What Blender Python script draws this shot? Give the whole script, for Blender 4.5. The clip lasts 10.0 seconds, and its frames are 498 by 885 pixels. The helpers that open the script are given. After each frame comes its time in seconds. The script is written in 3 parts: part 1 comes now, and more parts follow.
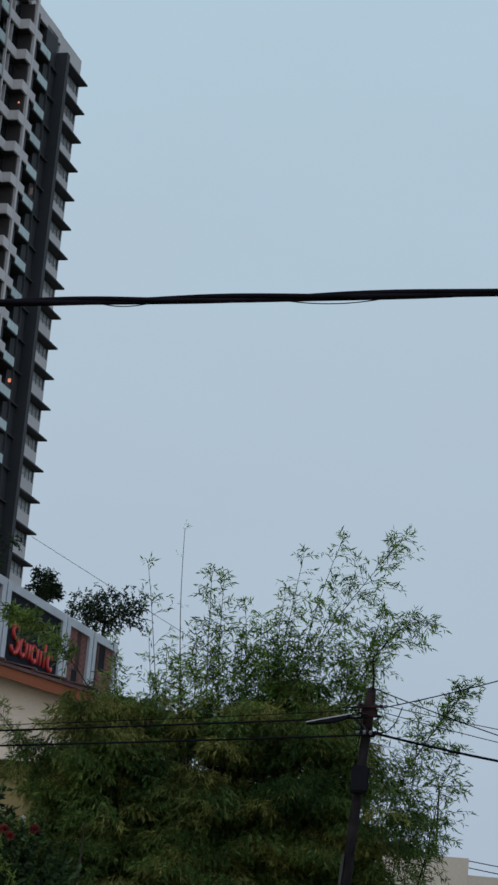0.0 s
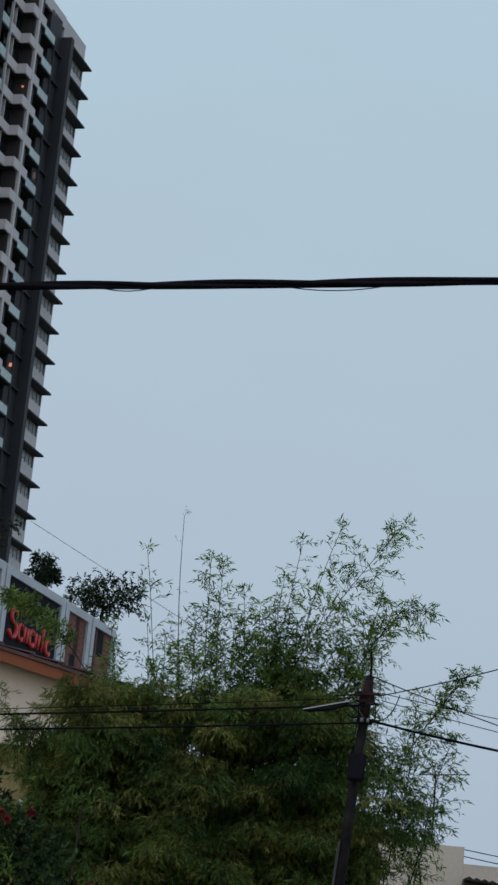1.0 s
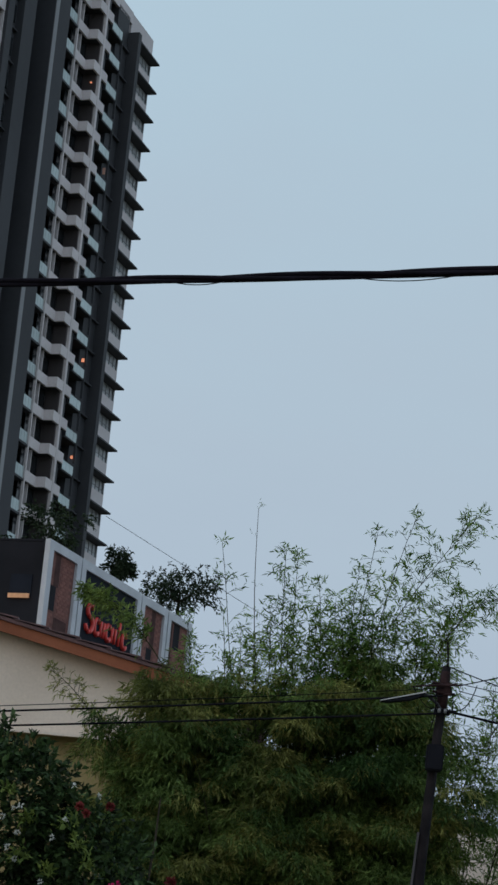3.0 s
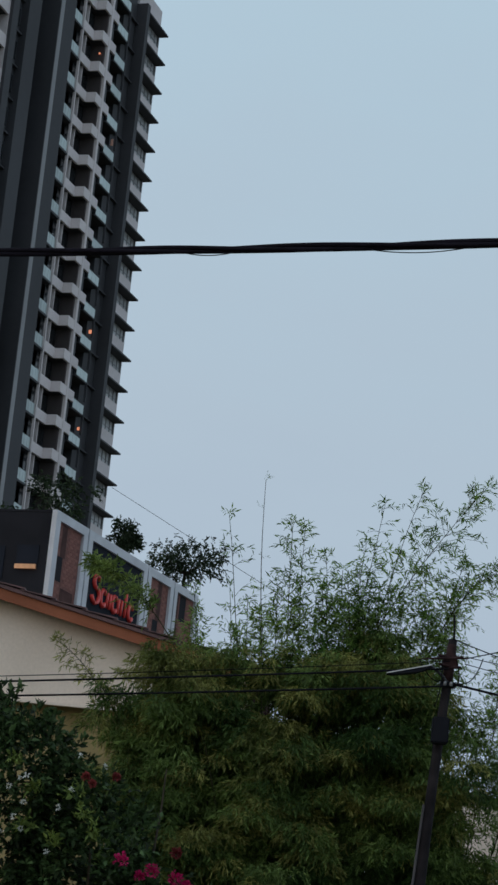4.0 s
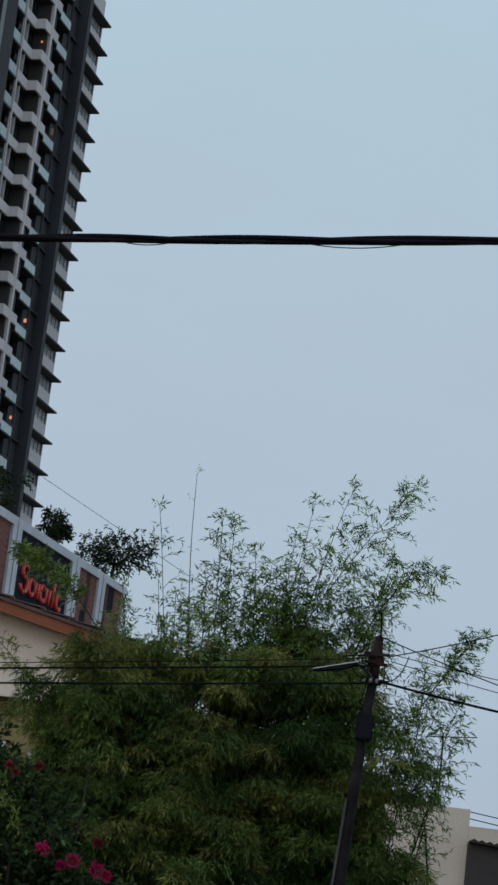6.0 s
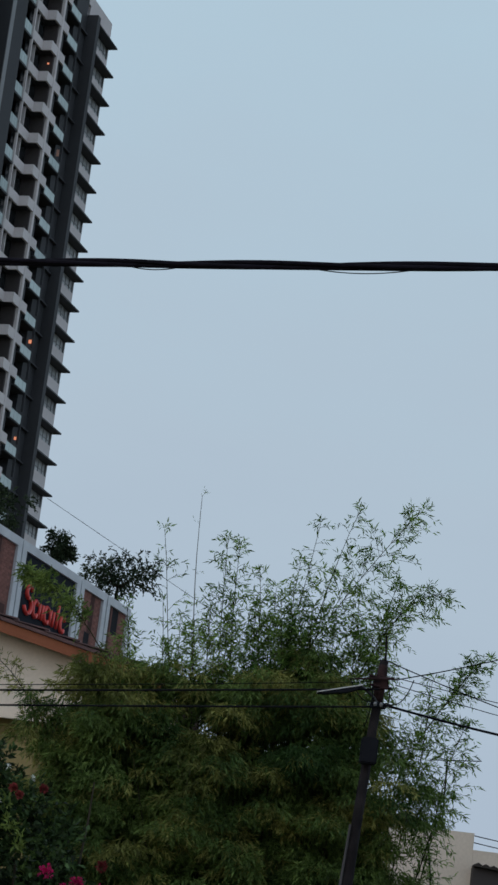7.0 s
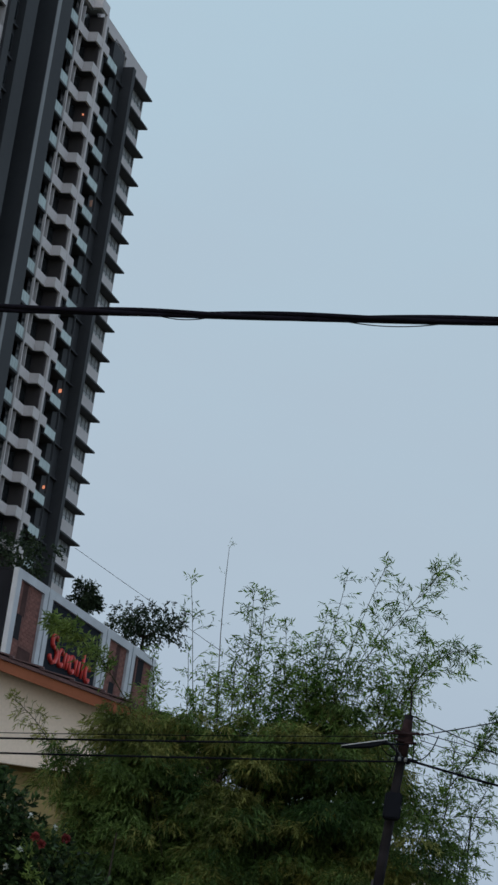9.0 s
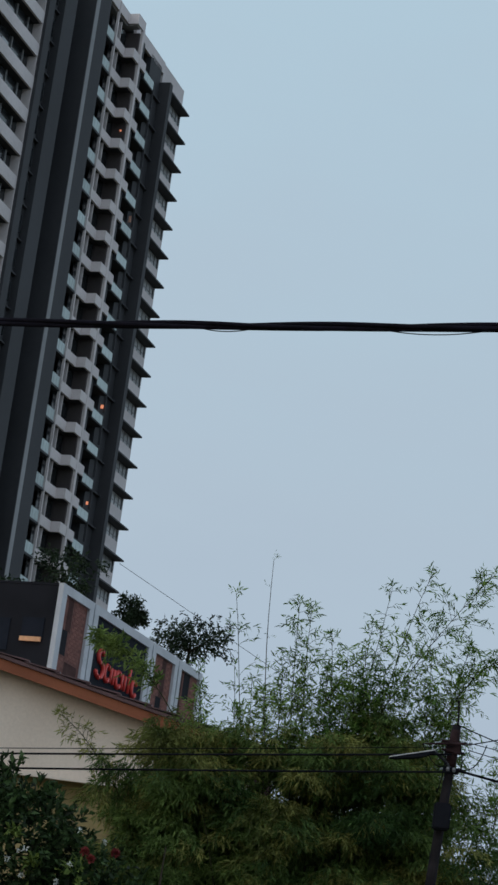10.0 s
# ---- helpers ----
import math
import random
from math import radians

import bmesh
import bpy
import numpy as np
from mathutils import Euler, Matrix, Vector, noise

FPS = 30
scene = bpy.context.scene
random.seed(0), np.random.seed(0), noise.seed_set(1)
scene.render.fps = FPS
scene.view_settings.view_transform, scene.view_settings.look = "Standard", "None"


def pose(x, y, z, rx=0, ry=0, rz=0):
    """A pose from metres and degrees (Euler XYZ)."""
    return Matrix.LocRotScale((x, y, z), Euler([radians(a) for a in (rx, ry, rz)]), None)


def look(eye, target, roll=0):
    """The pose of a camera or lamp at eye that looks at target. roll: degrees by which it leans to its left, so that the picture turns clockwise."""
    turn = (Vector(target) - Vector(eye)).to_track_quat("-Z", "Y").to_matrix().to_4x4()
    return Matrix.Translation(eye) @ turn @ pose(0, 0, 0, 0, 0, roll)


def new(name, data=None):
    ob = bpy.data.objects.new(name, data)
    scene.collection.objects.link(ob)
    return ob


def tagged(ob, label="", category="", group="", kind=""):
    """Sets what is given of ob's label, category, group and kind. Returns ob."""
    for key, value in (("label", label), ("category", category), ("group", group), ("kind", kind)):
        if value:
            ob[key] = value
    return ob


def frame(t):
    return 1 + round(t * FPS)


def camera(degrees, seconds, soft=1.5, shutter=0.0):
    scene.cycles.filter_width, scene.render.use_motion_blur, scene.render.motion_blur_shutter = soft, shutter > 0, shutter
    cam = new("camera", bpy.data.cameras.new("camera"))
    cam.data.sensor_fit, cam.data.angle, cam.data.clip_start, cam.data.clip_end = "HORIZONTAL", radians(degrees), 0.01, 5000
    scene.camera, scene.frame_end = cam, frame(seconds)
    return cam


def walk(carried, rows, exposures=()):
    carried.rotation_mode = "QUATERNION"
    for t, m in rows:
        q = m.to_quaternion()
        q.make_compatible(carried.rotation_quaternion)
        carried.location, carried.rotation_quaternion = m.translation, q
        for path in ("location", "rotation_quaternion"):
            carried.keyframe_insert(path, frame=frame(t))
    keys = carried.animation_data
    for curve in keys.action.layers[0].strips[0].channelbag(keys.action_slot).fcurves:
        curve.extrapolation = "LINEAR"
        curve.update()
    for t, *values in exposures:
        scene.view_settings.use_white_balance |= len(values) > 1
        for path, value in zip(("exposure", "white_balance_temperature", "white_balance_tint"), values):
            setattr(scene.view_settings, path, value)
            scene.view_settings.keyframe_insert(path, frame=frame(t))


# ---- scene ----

# ---- camera: a zoomed hand-held telephone that turns where it stands, swaying a few centimetres ----
EYE = 1.6
cam = camera(12.28, 10.0, soft=2.7)
PATH = [  # seconds, yaw, pitch, roll in degrees, sway of the eye in metres
    (0.0, 0.000, 15.800, 5.100, 0.016, -0.001, 0.013),
    (0.5, -0.628, 15.890, 5.659, 0.023, -0.001, 0.007),
    (1.0, -0.025, 15.479, 5.710, 0.014, -0.000, 0.008),
    (1.5, 0.230, 15.647, 5.888, 0.010, -0.001, 0.008),
    (2.0, 1.107, 15.465, 6.092, 0.007, -0.001, 0.007),
    (2.2, 1.391, 15.502, 6.035, 0.008, -0.001, 0.007),
    (3.3, 1.862, 15.034, 5.289, 0.014, -0.000, 0.008),
    (3.5, 1.735, 15.185, 5.489, 0.009, 0.002, 0.014),
    (4.0, 1.923, 14.426, 5.732, -0.002, 0.000, -0.002),
    (4.5, 1.225, 14.440, 5.434, -0.004, -0.001, 0.010),
    (5.0, 1.441, 14.454, 5.282, 0.007, -0.003, 0.005),
    (5.5, 0.430, 14.269, 6.403, -0.010, -0.000, 0.002),
    (5.7, 0.196, 14.336, 6.682, 0.002, 0.000, -0.018),
    (6.8, 0.349, 14.885, 7.051, -0.014, -0.001, -0.004),
    (7.0, 0.364, 14.986, 7.063, -0.016, -0.002, -0.001),
    (7.5, 0.584, 15.108, 7.046, -0.011, -0.001, -0.006),
    (8.0, 1.801, 15.771, 7.091, -0.014, 0.002, -0.017),
    (8.5, 1.109, 16.440, 7.720, -0.007, 0.002, -0.008),
    (9.0, 1.272, 16.175, 8.180, -0.009, 0.002, -0.006),
    (9.5, 1.365, 16.611, 8.185, -0.014, 0.001, -0.005),
    (10.0, 2.398, 16.355, 7.590, -0.016, 0.001, -0.019),
]
walk(cam, [(t, pose(sx, sy, EYE + sz, 90 + pitch, 0, yaw) @ pose(0, 0, 0, 0, 0, roll)) for t, yaw, pitch, roll, sx, sy, sz in PATH])

# ---- light: an overcast evening sky ----
SKY_STRENGTH, VEIL_STRENGTH = 0.022, 0.56
world = bpy.data.worlds.new("evening_sky")
scene.world = world
world.use_nodes = True
wn, wl = world.node_tree.nodes, world.node_tree.links
wn.clear()
sky = wn.new("ShaderNodeTexSky")
sky.sky_type, sky.sun_disc = "NISHITA", False
sky.sun_elevation, sky.sun_rotation = radians(14), radians(215)
sky.air_density, sky.dust_density, sky.ozone_density = 1.0, 2.0, 1.5
sky_light = wn.new("ShaderNodeBackground")
sky_light.inputs["Strength"].default_value = SKY_STRENGTH
wl.new(sky.outputs["Color"], sky_light.inputs["Color"])
veil = wn.new("ShaderNodeBackground")  # the even cloud veil
veil.inputs["Color"].default_value = (0.745, 0.92, 1.07, 1)
veil.inputs["Strength"].default_value = VEIL_STRENGTH
both = wn.new("ShaderNodeAddShader")
wl.new(sky_light.outputs[0], both.inputs[0])
wl.new(veil.outputs[0], both.inputs[1])
world_out = wn.new("ShaderNodeOutputWorld")
wl.new(both.outputs[0], world_out.inputs["Surface"])
sun_data = bpy.data.lights.new("sun", "SUN")
sun_data.energy, sun_data.angle, sun_data.color = 0.2, radians(40), (1.0, 0.93, 0.86)
sun = new("sun", sun_data)
sun.matrix_world = look((-40, -60, 60), (0, 0, 0))
scene.view_settings.exposure = 0.0


# ---- materials ----
def material(name, colour, rough=0.7, scale=6.0, vary=0.25, tint=None, metal=0.0, bump=0.15, fine=60.0, island=0.0, piece=0.0, emit=None):
    """Two scales of noise over a base colour, with fine relief; island and piece vary leaf by leaf or object by object."""
    m = bpy.data.materials.new(name)
    m.use_nodes = True
    n, l = m.node_tree.nodes, m.node_tree.links
    b = n["Principled BSDF"]
    b.inputs["Roughness"].default_value, b.inputs["Metallic"].default_value = rough, metal
    where = n.new("ShaderNodeTexCoord")
    broad = n.new("ShaderNodeTexNoise")
    broad.inputs["Scale"].default_value, broad.inputs["Detail"].default_value = scale, 5.0
    grain = n.new("ShaderNodeTexNoise")
    grain.inputs["Scale"].default_value, grain.inputs["Detail"].default_value = fine, 3.0
    for t in (broad, grain):
        l.new(where.outputs["Object"], t.inputs["Vector"])
    ramp = n.new("ShaderNodeValToRGB")
    ramp.color_ramp.elements[0].position, ramp.color_ramp.elements[1].position = 0.32, 0.68
    dark = tuple(c * (1 - vary) for c in colour)
    light = tuple(tint) if tint else tuple(min(1, c * (1 + vary)) for c in colour)
    ramp.color_ramp.elements[0].color, ramp.color_ramp.elements[1].color = (*dark, 1), (*light, 1)
    l.new(broad.outputs["Fac"], ramp.inputs["Fac"])
    tone = n.new("ShaderNodeHueSaturation")
    l.new(ramp.outputs["Color"], tone.inputs["Color"])
    low = n.new("ShaderNodeMapRange")
    low.inputs["To Min"].default_value, low.inputs["To Max"].default_value = 0.88, 1.12
    l.new(grain.outputs["Fac"], low.inputs["Value"])
    last = low.outputs["Result"]
    for amount, node, socket in ((island, "ShaderNodeNewGeometry", "Random Per Island"), (piece, "ShaderNodeObjectInfo", "Random")):
        if amount:
            r = n.new(node)
            span = n.new("ShaderNodeMapRange")
            span.inputs["To Min"].default_value, span.inputs["To Max"].default_value = 1 - amount, 1 + amount
            l.new(r.outputs[socket], span.inputs["Value"])
            times = n.new("ShaderNodeMath")
            times.operation = "MULTIPLY"
            l.new(last, times.inputs[0]), l.new(span.outputs["Result"], times.inputs[1])
            last = times.outputs[0]
    l.new(last, tone.inputs["Value"])
    l.new(tone.outputs["Color"], b.inputs["Base Color"])
    if bump:
        relief = n.new("ShaderNodeBump")
        relief.inputs["Strength"].default_value, relief.inputs["Distance"].default_value = bump, 0.02
        l.new(grain.outputs["Fac"], relief.inputs["Height"])
        l.new(relief.outputs["Normal"], b.inputs["Normal"])
    if emit:
        b.inputs["Emission Color"].default_value, b.inputs["Emission Strength"].default_value = (*emit[:3], 1), emit[3]
    if rough >= 0.85:
        b.inputs["Specular IOR Level"].default_value = 0.15
    return m


def leafy(name, colour, tint, island=0.45, scale=1.6, through_light=0.25):
    m = material(name, colour, 0.55, scale, 0.35, tint, bump=0.0, fine=9.0, island=island)
    b = m.node_tree.nodes["Principled BSDF"]
    b.inputs["Specular IOR Level"].default_value = 0.2
    b.inputs["Subsurface Weight"].default_value = 0.0
    thin = m.node_tree.nodes.new("ShaderNodeBsdfTranslucent")
    mix = m.node_tree.nodes.new("ShaderNodeMixShader")
    mix.inputs["Fac"].default_value = through_light
    out = m.node_tree.nodes["Material Output"]
    l = m.node_tree.links
    l.new(b.inputs["Base Color"].links[0].from_socket, thin.inputs["Color"])
    l.new(b.outputs[0], mix.inputs[1]), l.new(thin.outputs[0], mix.inputs[2])
    l.new(mix.outputs[0], out.inputs["Surface"])
    return m


M = {
    "ground": material("dry_grass_ground", (0.10, 0.11, 0.06), 0.95, 0.3, 0.4, (0.16, 0.13, 0.09), fine=4.0),
    "white_render": material("pale_tower_render", (0.62, 0.57, 0.58), 0.8, 0.15, 0.10, fine=3.0, bump=0.05, piece=0.05),
    "grey_render": material("grey_tower_render", (0.042, 0.043, 0.050), 0.8, 0.08, 0.16, fine=2.0, bump=0.05),
    "mid_render": material("light_grey_tower_render", (0.27, 0.275, 0.29), 0.8, 0.08, 0.14, fine=2.0, bump=0.05),
    "dark_render": material("charcoal_tower_render", (0.038, 0.039, 0.046), 0.75, 0.1, 0.2, fine=2.0, bump=0.05),
    "brown_wall": material("dark_brown_wall_and_shade", (0.052, 0.043, 0.044), 0.8, 0.3, 0.2, fine=3.0, bump=0.05, piece=0.15),
    "tower_glass": material("dark_window_glass", (0.024, 0.027, 0.031), 0.12, 0.3, 0.3, bump=0.0, piece=0.2),
    "balcony_glass": material("pale_green_balustrade_glass", (0.42, 0.51, 0.52), 0.25, 0.4, 0.12, bump=0.0, piece=0.15),
    # pale grey for curtains, with the sky's reflection painted in
    "curtained_glass": material("grey_curtained_glass", (0.36, 0.37, 0.39), 0.4, 0.7, 0.25, bump=0.0, piece=0.25),
    "pink_panel": material("pale_pink_panel", (0.72, 0.40, 0.31), 0.9, 3.0, 0.2),
    "warm_lamp": material("warm_lamp_glow", (0.9, 0.5, 0.25), 0.5, bump=0.0, emit=(1.0, 0.30, 0.16, 0.7)),
    "sill_glow": material("warm_glowing_sill", (0.6, 0.32, 0.16), 0.6, bump=0.0, emit=(1.0, 0.48, 0.28, 0.12)),
    "frame_paint": material("white_frame_paint", (0.55, 0.565, 0.61), 0.5, 1.5, 0.10, bump=0.04, fine=30),
    "sign_black": material("black_sign_panel", (0.016, 0.019, 0.028), 0.9, 1.2, 0.25, bump=0.02),
    "sign_red": material("red_sign_letters", (0.72, 0.055, 0.045), 0.4, 3.0, 0.1, bump=0.0),
    "brick": material("worn_red_brick", (0.25, 0.110, 0.095), 0.9, 5.0, 0.15, (0.28, 0.135, 0.115), piece=0.10),
    "mortar": material("grey_brick_mortar", (0.20, 0.100, 0.088), 0.95, 8.0, 0.2),
    # brick colour darkened for the shade in the recesses
    "brown_recess": material("brown_shaded_brickwork", (0.085, 0.045, 0.042), 0.92, 4.0, 0.25),
    "black_grey": material("charcoal_wall_paint", (0.020, 0.020, 0.025), 0.92, 0.8, 0.25, bump=0.05),
    "beige_wall": material("beige_wall_render", (0.72, 0.62, 0.54), 0.9, 0.7, 0.06, (0.78, 0.68, 0.60), fine=18, bump=0.08),
    "ochre_wall": material("shaded_ochre_wall_render", (0.30, 0.24, 0.12), 0.9, 0.9, 0.25, fine=18),
    "fascia": material("rust_brown_fascia_paint", (0.29, 0.105, 0.060), 0.85, 1.2, 0.18, fine=20),
    "flashing": material("dark_maroon_roof_edge", (0.10, 0.05, 0.055), 0.6, 2.0, 0.3),
    "roof_tile": material("dark_weathered_roof", (0.045, 0.038, 0.036), 0.85, 1.5, 0.3),
    "cable": material("black_cable_sheath", (0.006, 0.006, 0.009), 0.9, 12.0, 0.3, bump=0.1),
    "sheath": material("worn_black_bundle_sheath", (0.0075, 0.006, 0.012), 0.88, 9.0, 0.4, bump=0.15),
    "pole": material("weathered_dark_pole", (0.014, 0.012, 0.015), 0.92, 2.5, 0.4, (0.028, 0.024, 0.027), fine=40, bump=0.3),
    "rust": material("rusty_pole_steel", (0.030, 0.016, 0.017), 0.85, 8.0, 0.4),
    "box_grey": material("dark_grey_steel_box", (0.010, 0.011, 0.016), 0.9, 3.0, 0.2),
    "box_pale": material("dull_grey_conduit", (0.085, 0.080, 0.085), 0.85, 3.0, 0.2),
    "galvanised": material("galvanised_steel", (0.20, 0.205, 0.22), 0.45, 5.0, 0.15, metal=0.6),
    "lamp_shell": material("pale_lamp_shell", (0.55, 0.56, 0.57), 0.5, 6.0, 0.08),
    "lamp_under": material("dark_lamp_underside", (0.025, 0.026, 0.03), 0.4, 6.0, 0.2),
    "culm": material("green_bamboo_culm", (0.035, 0.045, 0.018), 0.9, 4.0, 0.3, (0.06, 0.06, 0.03), fine=25),
    "dry_culm": material("dry_bamboo_shoot", (0.055, 0.048, 0.042), 0.6, 4.0, 0.3),
    "bark": material("brown_tree_bark", (0.05, 0.04, 0.03), 0.9, 3.0, 0.3),
    "bamboo_leaf": leafy("bamboo_leaf", (0.055, 0.122, 0.032), (0.165, 0.240, 0.064), 0.5, 0.9, 0.35),
    # tip leaves: fresh green, brightened in colour for light passing through
    "bamboo_bright": leafy("fresh_lit_bamboo_leaf", (0.105, 0.225, 0.048), (0.230, 0.340, 0.085), 0.55, 1.3, 0.5),
    "bamboo_yellow": leafy("yellowing_and_lit_bamboo_leaf", (0.150, 0.190, 0.050), (0.330, 0.330, 0.100), 0.5, 1.1, 0.4),
    "shrub_leaf": leafy("glossy_shrub_leaf", (0.016, 0.038, 0.014), (0.062, 0.108, 0.038), 0.8, 3.0),
    "lime_leaf": leafy("young_leaf", (0.12, 0.20, 0.048), (0.26, 0.34, 0.09), 0.4, 3.0, 0.4),
    "pale_fleck": leafy("white_fleck_leaf", (0.62, 0.66, 0.62), (0.75, 0.77, 0.74), 0.15),
    "tree_leaf": leafy("dark_tree_leaf", (0.022, 0.042, 0.022), (0.040, 0.060, 0.028), scale=0.5),
    "flower": leafy("magenta_flower_bract", (0.55, 0.015, 0.13), (0.70, 0.03, 0.20), 0.25),
    "dull_flower": leafy("dull_red_flower", (0.26, 0.045, 0.05), (0.34, 0.07, 0.07), 0.25),
}


# ---- building blocks ----
def part(name, bm, mat, parent=None, label="", smooth=False):
    """One bmesh as one mesh object, in world coordinates, under a thing or a part."""
    me = bpy.data.meshes.new(name)
    bmesh.ops.recalc_face_normals(bm, faces=bm.faces)
    bm.to_mesh(me)
    bm.free()
    if smooth:
        me.polygons.foreach_set("use_smooth", [True] * len(me.polygons))
    return part_of(name, me, mat, parent, label)


def part_of(name, me, mat, parent=None, label="", z=0.0):
    if mat and not me.materials:
        me.materials.append(M[mat])
    ob = new(name, me)
    ob.location.z = z
    if parent:
        ob.parent = parent
        root = parent
        while root.parent:
            root = root.parent
        if root.type == "EMPTY" and parent is root:
            ob.matrix_parent_inverse = Matrix.Translation(-root.location)
        elif parent.location.z:
            ob.location.z = z - parent.location.z
    if label:
        ob["label"] = label
    return ob


def thing(name, at, label, category, group="", kind=""):
    ob = new(name)
    ob.location = at
    ob.empty_display_size = 0.3
    return tagged(ob, label, category, group, kind)


def block(bm, x0, x1, y0, y1, z0, z1, place=None):
    """A box; place maps its corners to the world."""
    place = place or (lambda a, b, c: (a, b, c))
    v = [bm.verts.new(place(x, y, z)) for x in (x0, x1) for y in (y0, y1) for z in (z0, z1)]
    for f in ((0, 1, 3, 2), (4, 6, 7, 5), (0, 4, 5, 1), (2, 3, 7, 6), (0, 2, 6, 4), (1, 5, 7, 3)):
        bm.faces.new([v[i] for i in f])
    return bm


def prism(bm, outline, a, b, place):
    """An outline of (u, v) pairs pushed from a to b; place(u, v, w) gives the world."""
    lo, hi = [bm.verts.new(place(u, v, a)) for u, v in outline], [bm.verts.new(place(u, v, b)) for u, v in outline]
    bm.faces.new(lo), bm.faces.new(hi[::-1])
    for i in range(len(outline)):
        j = (i + 1) % len(outline)
        bm.faces.new((lo[i], hi[i], hi[j], lo[j]))
    return bm


def tube(bm, points, radii, sides=6):
    """A tapered tube along points."""
    pts = [Vector(p) for p in points]
    rings = []
    for i, p in enumerate(pts):
        d = (pts[min(i + 1, len(pts) - 1)] - pts[max(i - 1, 0)]).normalized()
        a = d.cross(Vector((0, 1, 0)) if abs(d.y) < 0.9 else Vector((1, 0, 0))).normalized()
        b = d.cross(a)
        r = float(radii[i] if hasattr(radii, "__len__") else radii)
        rings.append([bm.verts.new(p + r * (math.cos(q) * a + math.sin(q) * b)) for q in (2 * math.pi * k / sides for k in range(sides))])
    for lo, hi in zip(rings, rings[1:]):
        for k in range(sides):
            bm.faces.new((lo[k], lo[(k + 1) % sides], hi[(k + 1) % sides], hi[k]))
    bm.faces.new(rings[0][::-1]), bm.faces.new(rings[-1])
    return bm


def bend(a, b, lift=(0, 0, 0), n=16):
    """Points from a to b, bowed by lift at the middle."""
    a, b, lift = Vector(a), Vector(b), Vector(lift)
    return [a.lerp(b, t) + lift * 4 * t * (1 - t) for t in (i / n for i in range(n + 1))]


rng = np.random.default_rng(7)


def unit(v):
    return v / np.maximum(np.linalg.norm(v, axis=-1, keepdims=True), 1e-9)


def leaves_mesh(name, base, way, length, width, fold=0.25):
    """Many folded lance-shaped leaves as one mesh: base and way are (n, 3)."""
    n = len(base)
    way = unit(way)
    side = unit(np.cross(way, unit(rng.normal(size=(n, 3)) + [0, 0, 1.2])))
    up = np.cross(side, way)
    length, width = np.asarray(length).reshape(-1, 1), np.asarray(width).reshape(-1, 1)
    mid = base + way * length * 0.4 + up * width * fold
    tip = base + way * length - up * length * 0.10
    v = np.stack([base, mid + side * width / 2, tip, mid - side * width / 2], 1).reshape(-1, 3)
    i = np.arange(n)[:, None] * 4
    f = np.concatenate([i + [0, 1, 2], i + [0, 2, 3]])
    me = bpy.data.meshes.new(name)
    me.vertices.add(4 * n), me.loops.add(6 * n), me.polygons.add(2 * n)
    me.vertices.foreach_set("co", v.ravel().astype(np.float32))
    me.loops.foreach_set("vertex_index", f.ravel().astype(np.int32))
    me.polygons.foreach_set("loop_start", np.arange(0, 6 * n, 3, dtype=np.int32))
    me.update(calc_edges=True)
    return me


def sprays(nodes, ways, per=7, twig=0.26, leaf=0.17, droop=0.35):
    """Fans of leaves along short twigs that start at nodes and run along ways."""
    n = len(nodes)
    t = (np.arange(per) + 0.5) / per
    ways = unit(ways)
    along = nodes[:, None] + ways[:, None] * (twig * t)[None, :, None] + np.array([0, 0, -1.0]) * (droop * twig * t * t)[None, :, None]
    out = unit(rng.normal(size=(n, per, 3)))
    d = unit(ways[:, None] * 0.9 + out * 0.75 + np.array([0, 0, -droop]))
    k = n * per
    size = leaf * rng.uniform(0.6, 1.25, k)
    return along.reshape(-1, 3), d.reshape(-1, 3), size


# ---- ground ----
bm = bmesh.new()
bmesh.ops.create_grid(bm, x_segments=60, y_segments=60, size=1500)
for v in bm.verts:
    far = max(0.0, v.co.xy.length - 30)
    v.co.z = min(0.4, far * 0.002) * noise.noise(v.co * 0.01)
ground = part("ground", bm, "ground")
tagged(ground, "dry grassy ground under the street and trees", "ground", kind="structure")

# ---- far evening sky, with its faint cloud ----
sky_mat = bpy.data.materials.new("evening_cloud_sky")
sky_mat.use_nodes = True
sn, sl = sky_mat.node_tree.nodes, sky_mat.node_tree.links
sn.clear()
where = sn.new("ShaderNodeTexCoord")
split = sn.new("ShaderNodeSeparateXYZ")
sl.new(where.outputs["Object"], split.inputs[0])
height = sn.new("ShaderNodeMapRange")
height.inputs["From Min"].default_value, height.inputs["From Max"].default_value = 150, 1150
cloud = sn.new("ShaderNodeTexNoise")
cloud.inputs["Scale"].default_value, cloud.inputs["Detail"].default_value = 0.004, 4
stretch = sn.new("ShaderNodeMapping")
stretch.inputs["Scale"].default_value = (1, 1, 2.2)
sl.new(where.outputs["Object"], stretch.inputs[0]), sl.new(stretch.outputs[0], cloud.inputs["Vector"])
drift = sn.new("ShaderNodeMath")
drift.operation = "MULTIPLY_ADD"
drift.inputs[1].default_value, drift.inputs[2].default_value = 420, -210
sl.new(cloud.outputs["Fac"], drift.inputs[0])
raised = sn.new("ShaderNodeMath")
sl.new(split.outputs["Z"], raised.inputs[0]), sl.new(drift.outputs[0], raised.inputs[1])
sl.new(raised.outputs[0], height.inputs["Value"])
tones = sn.new("ShaderNodeValToRGB")
tones.color_ramp.elements[0].color = (0.402, 0.488, 0.598, 1)
tones.color_ramp.elements[1].color = (0.432, 0.578, 0.685, 1)
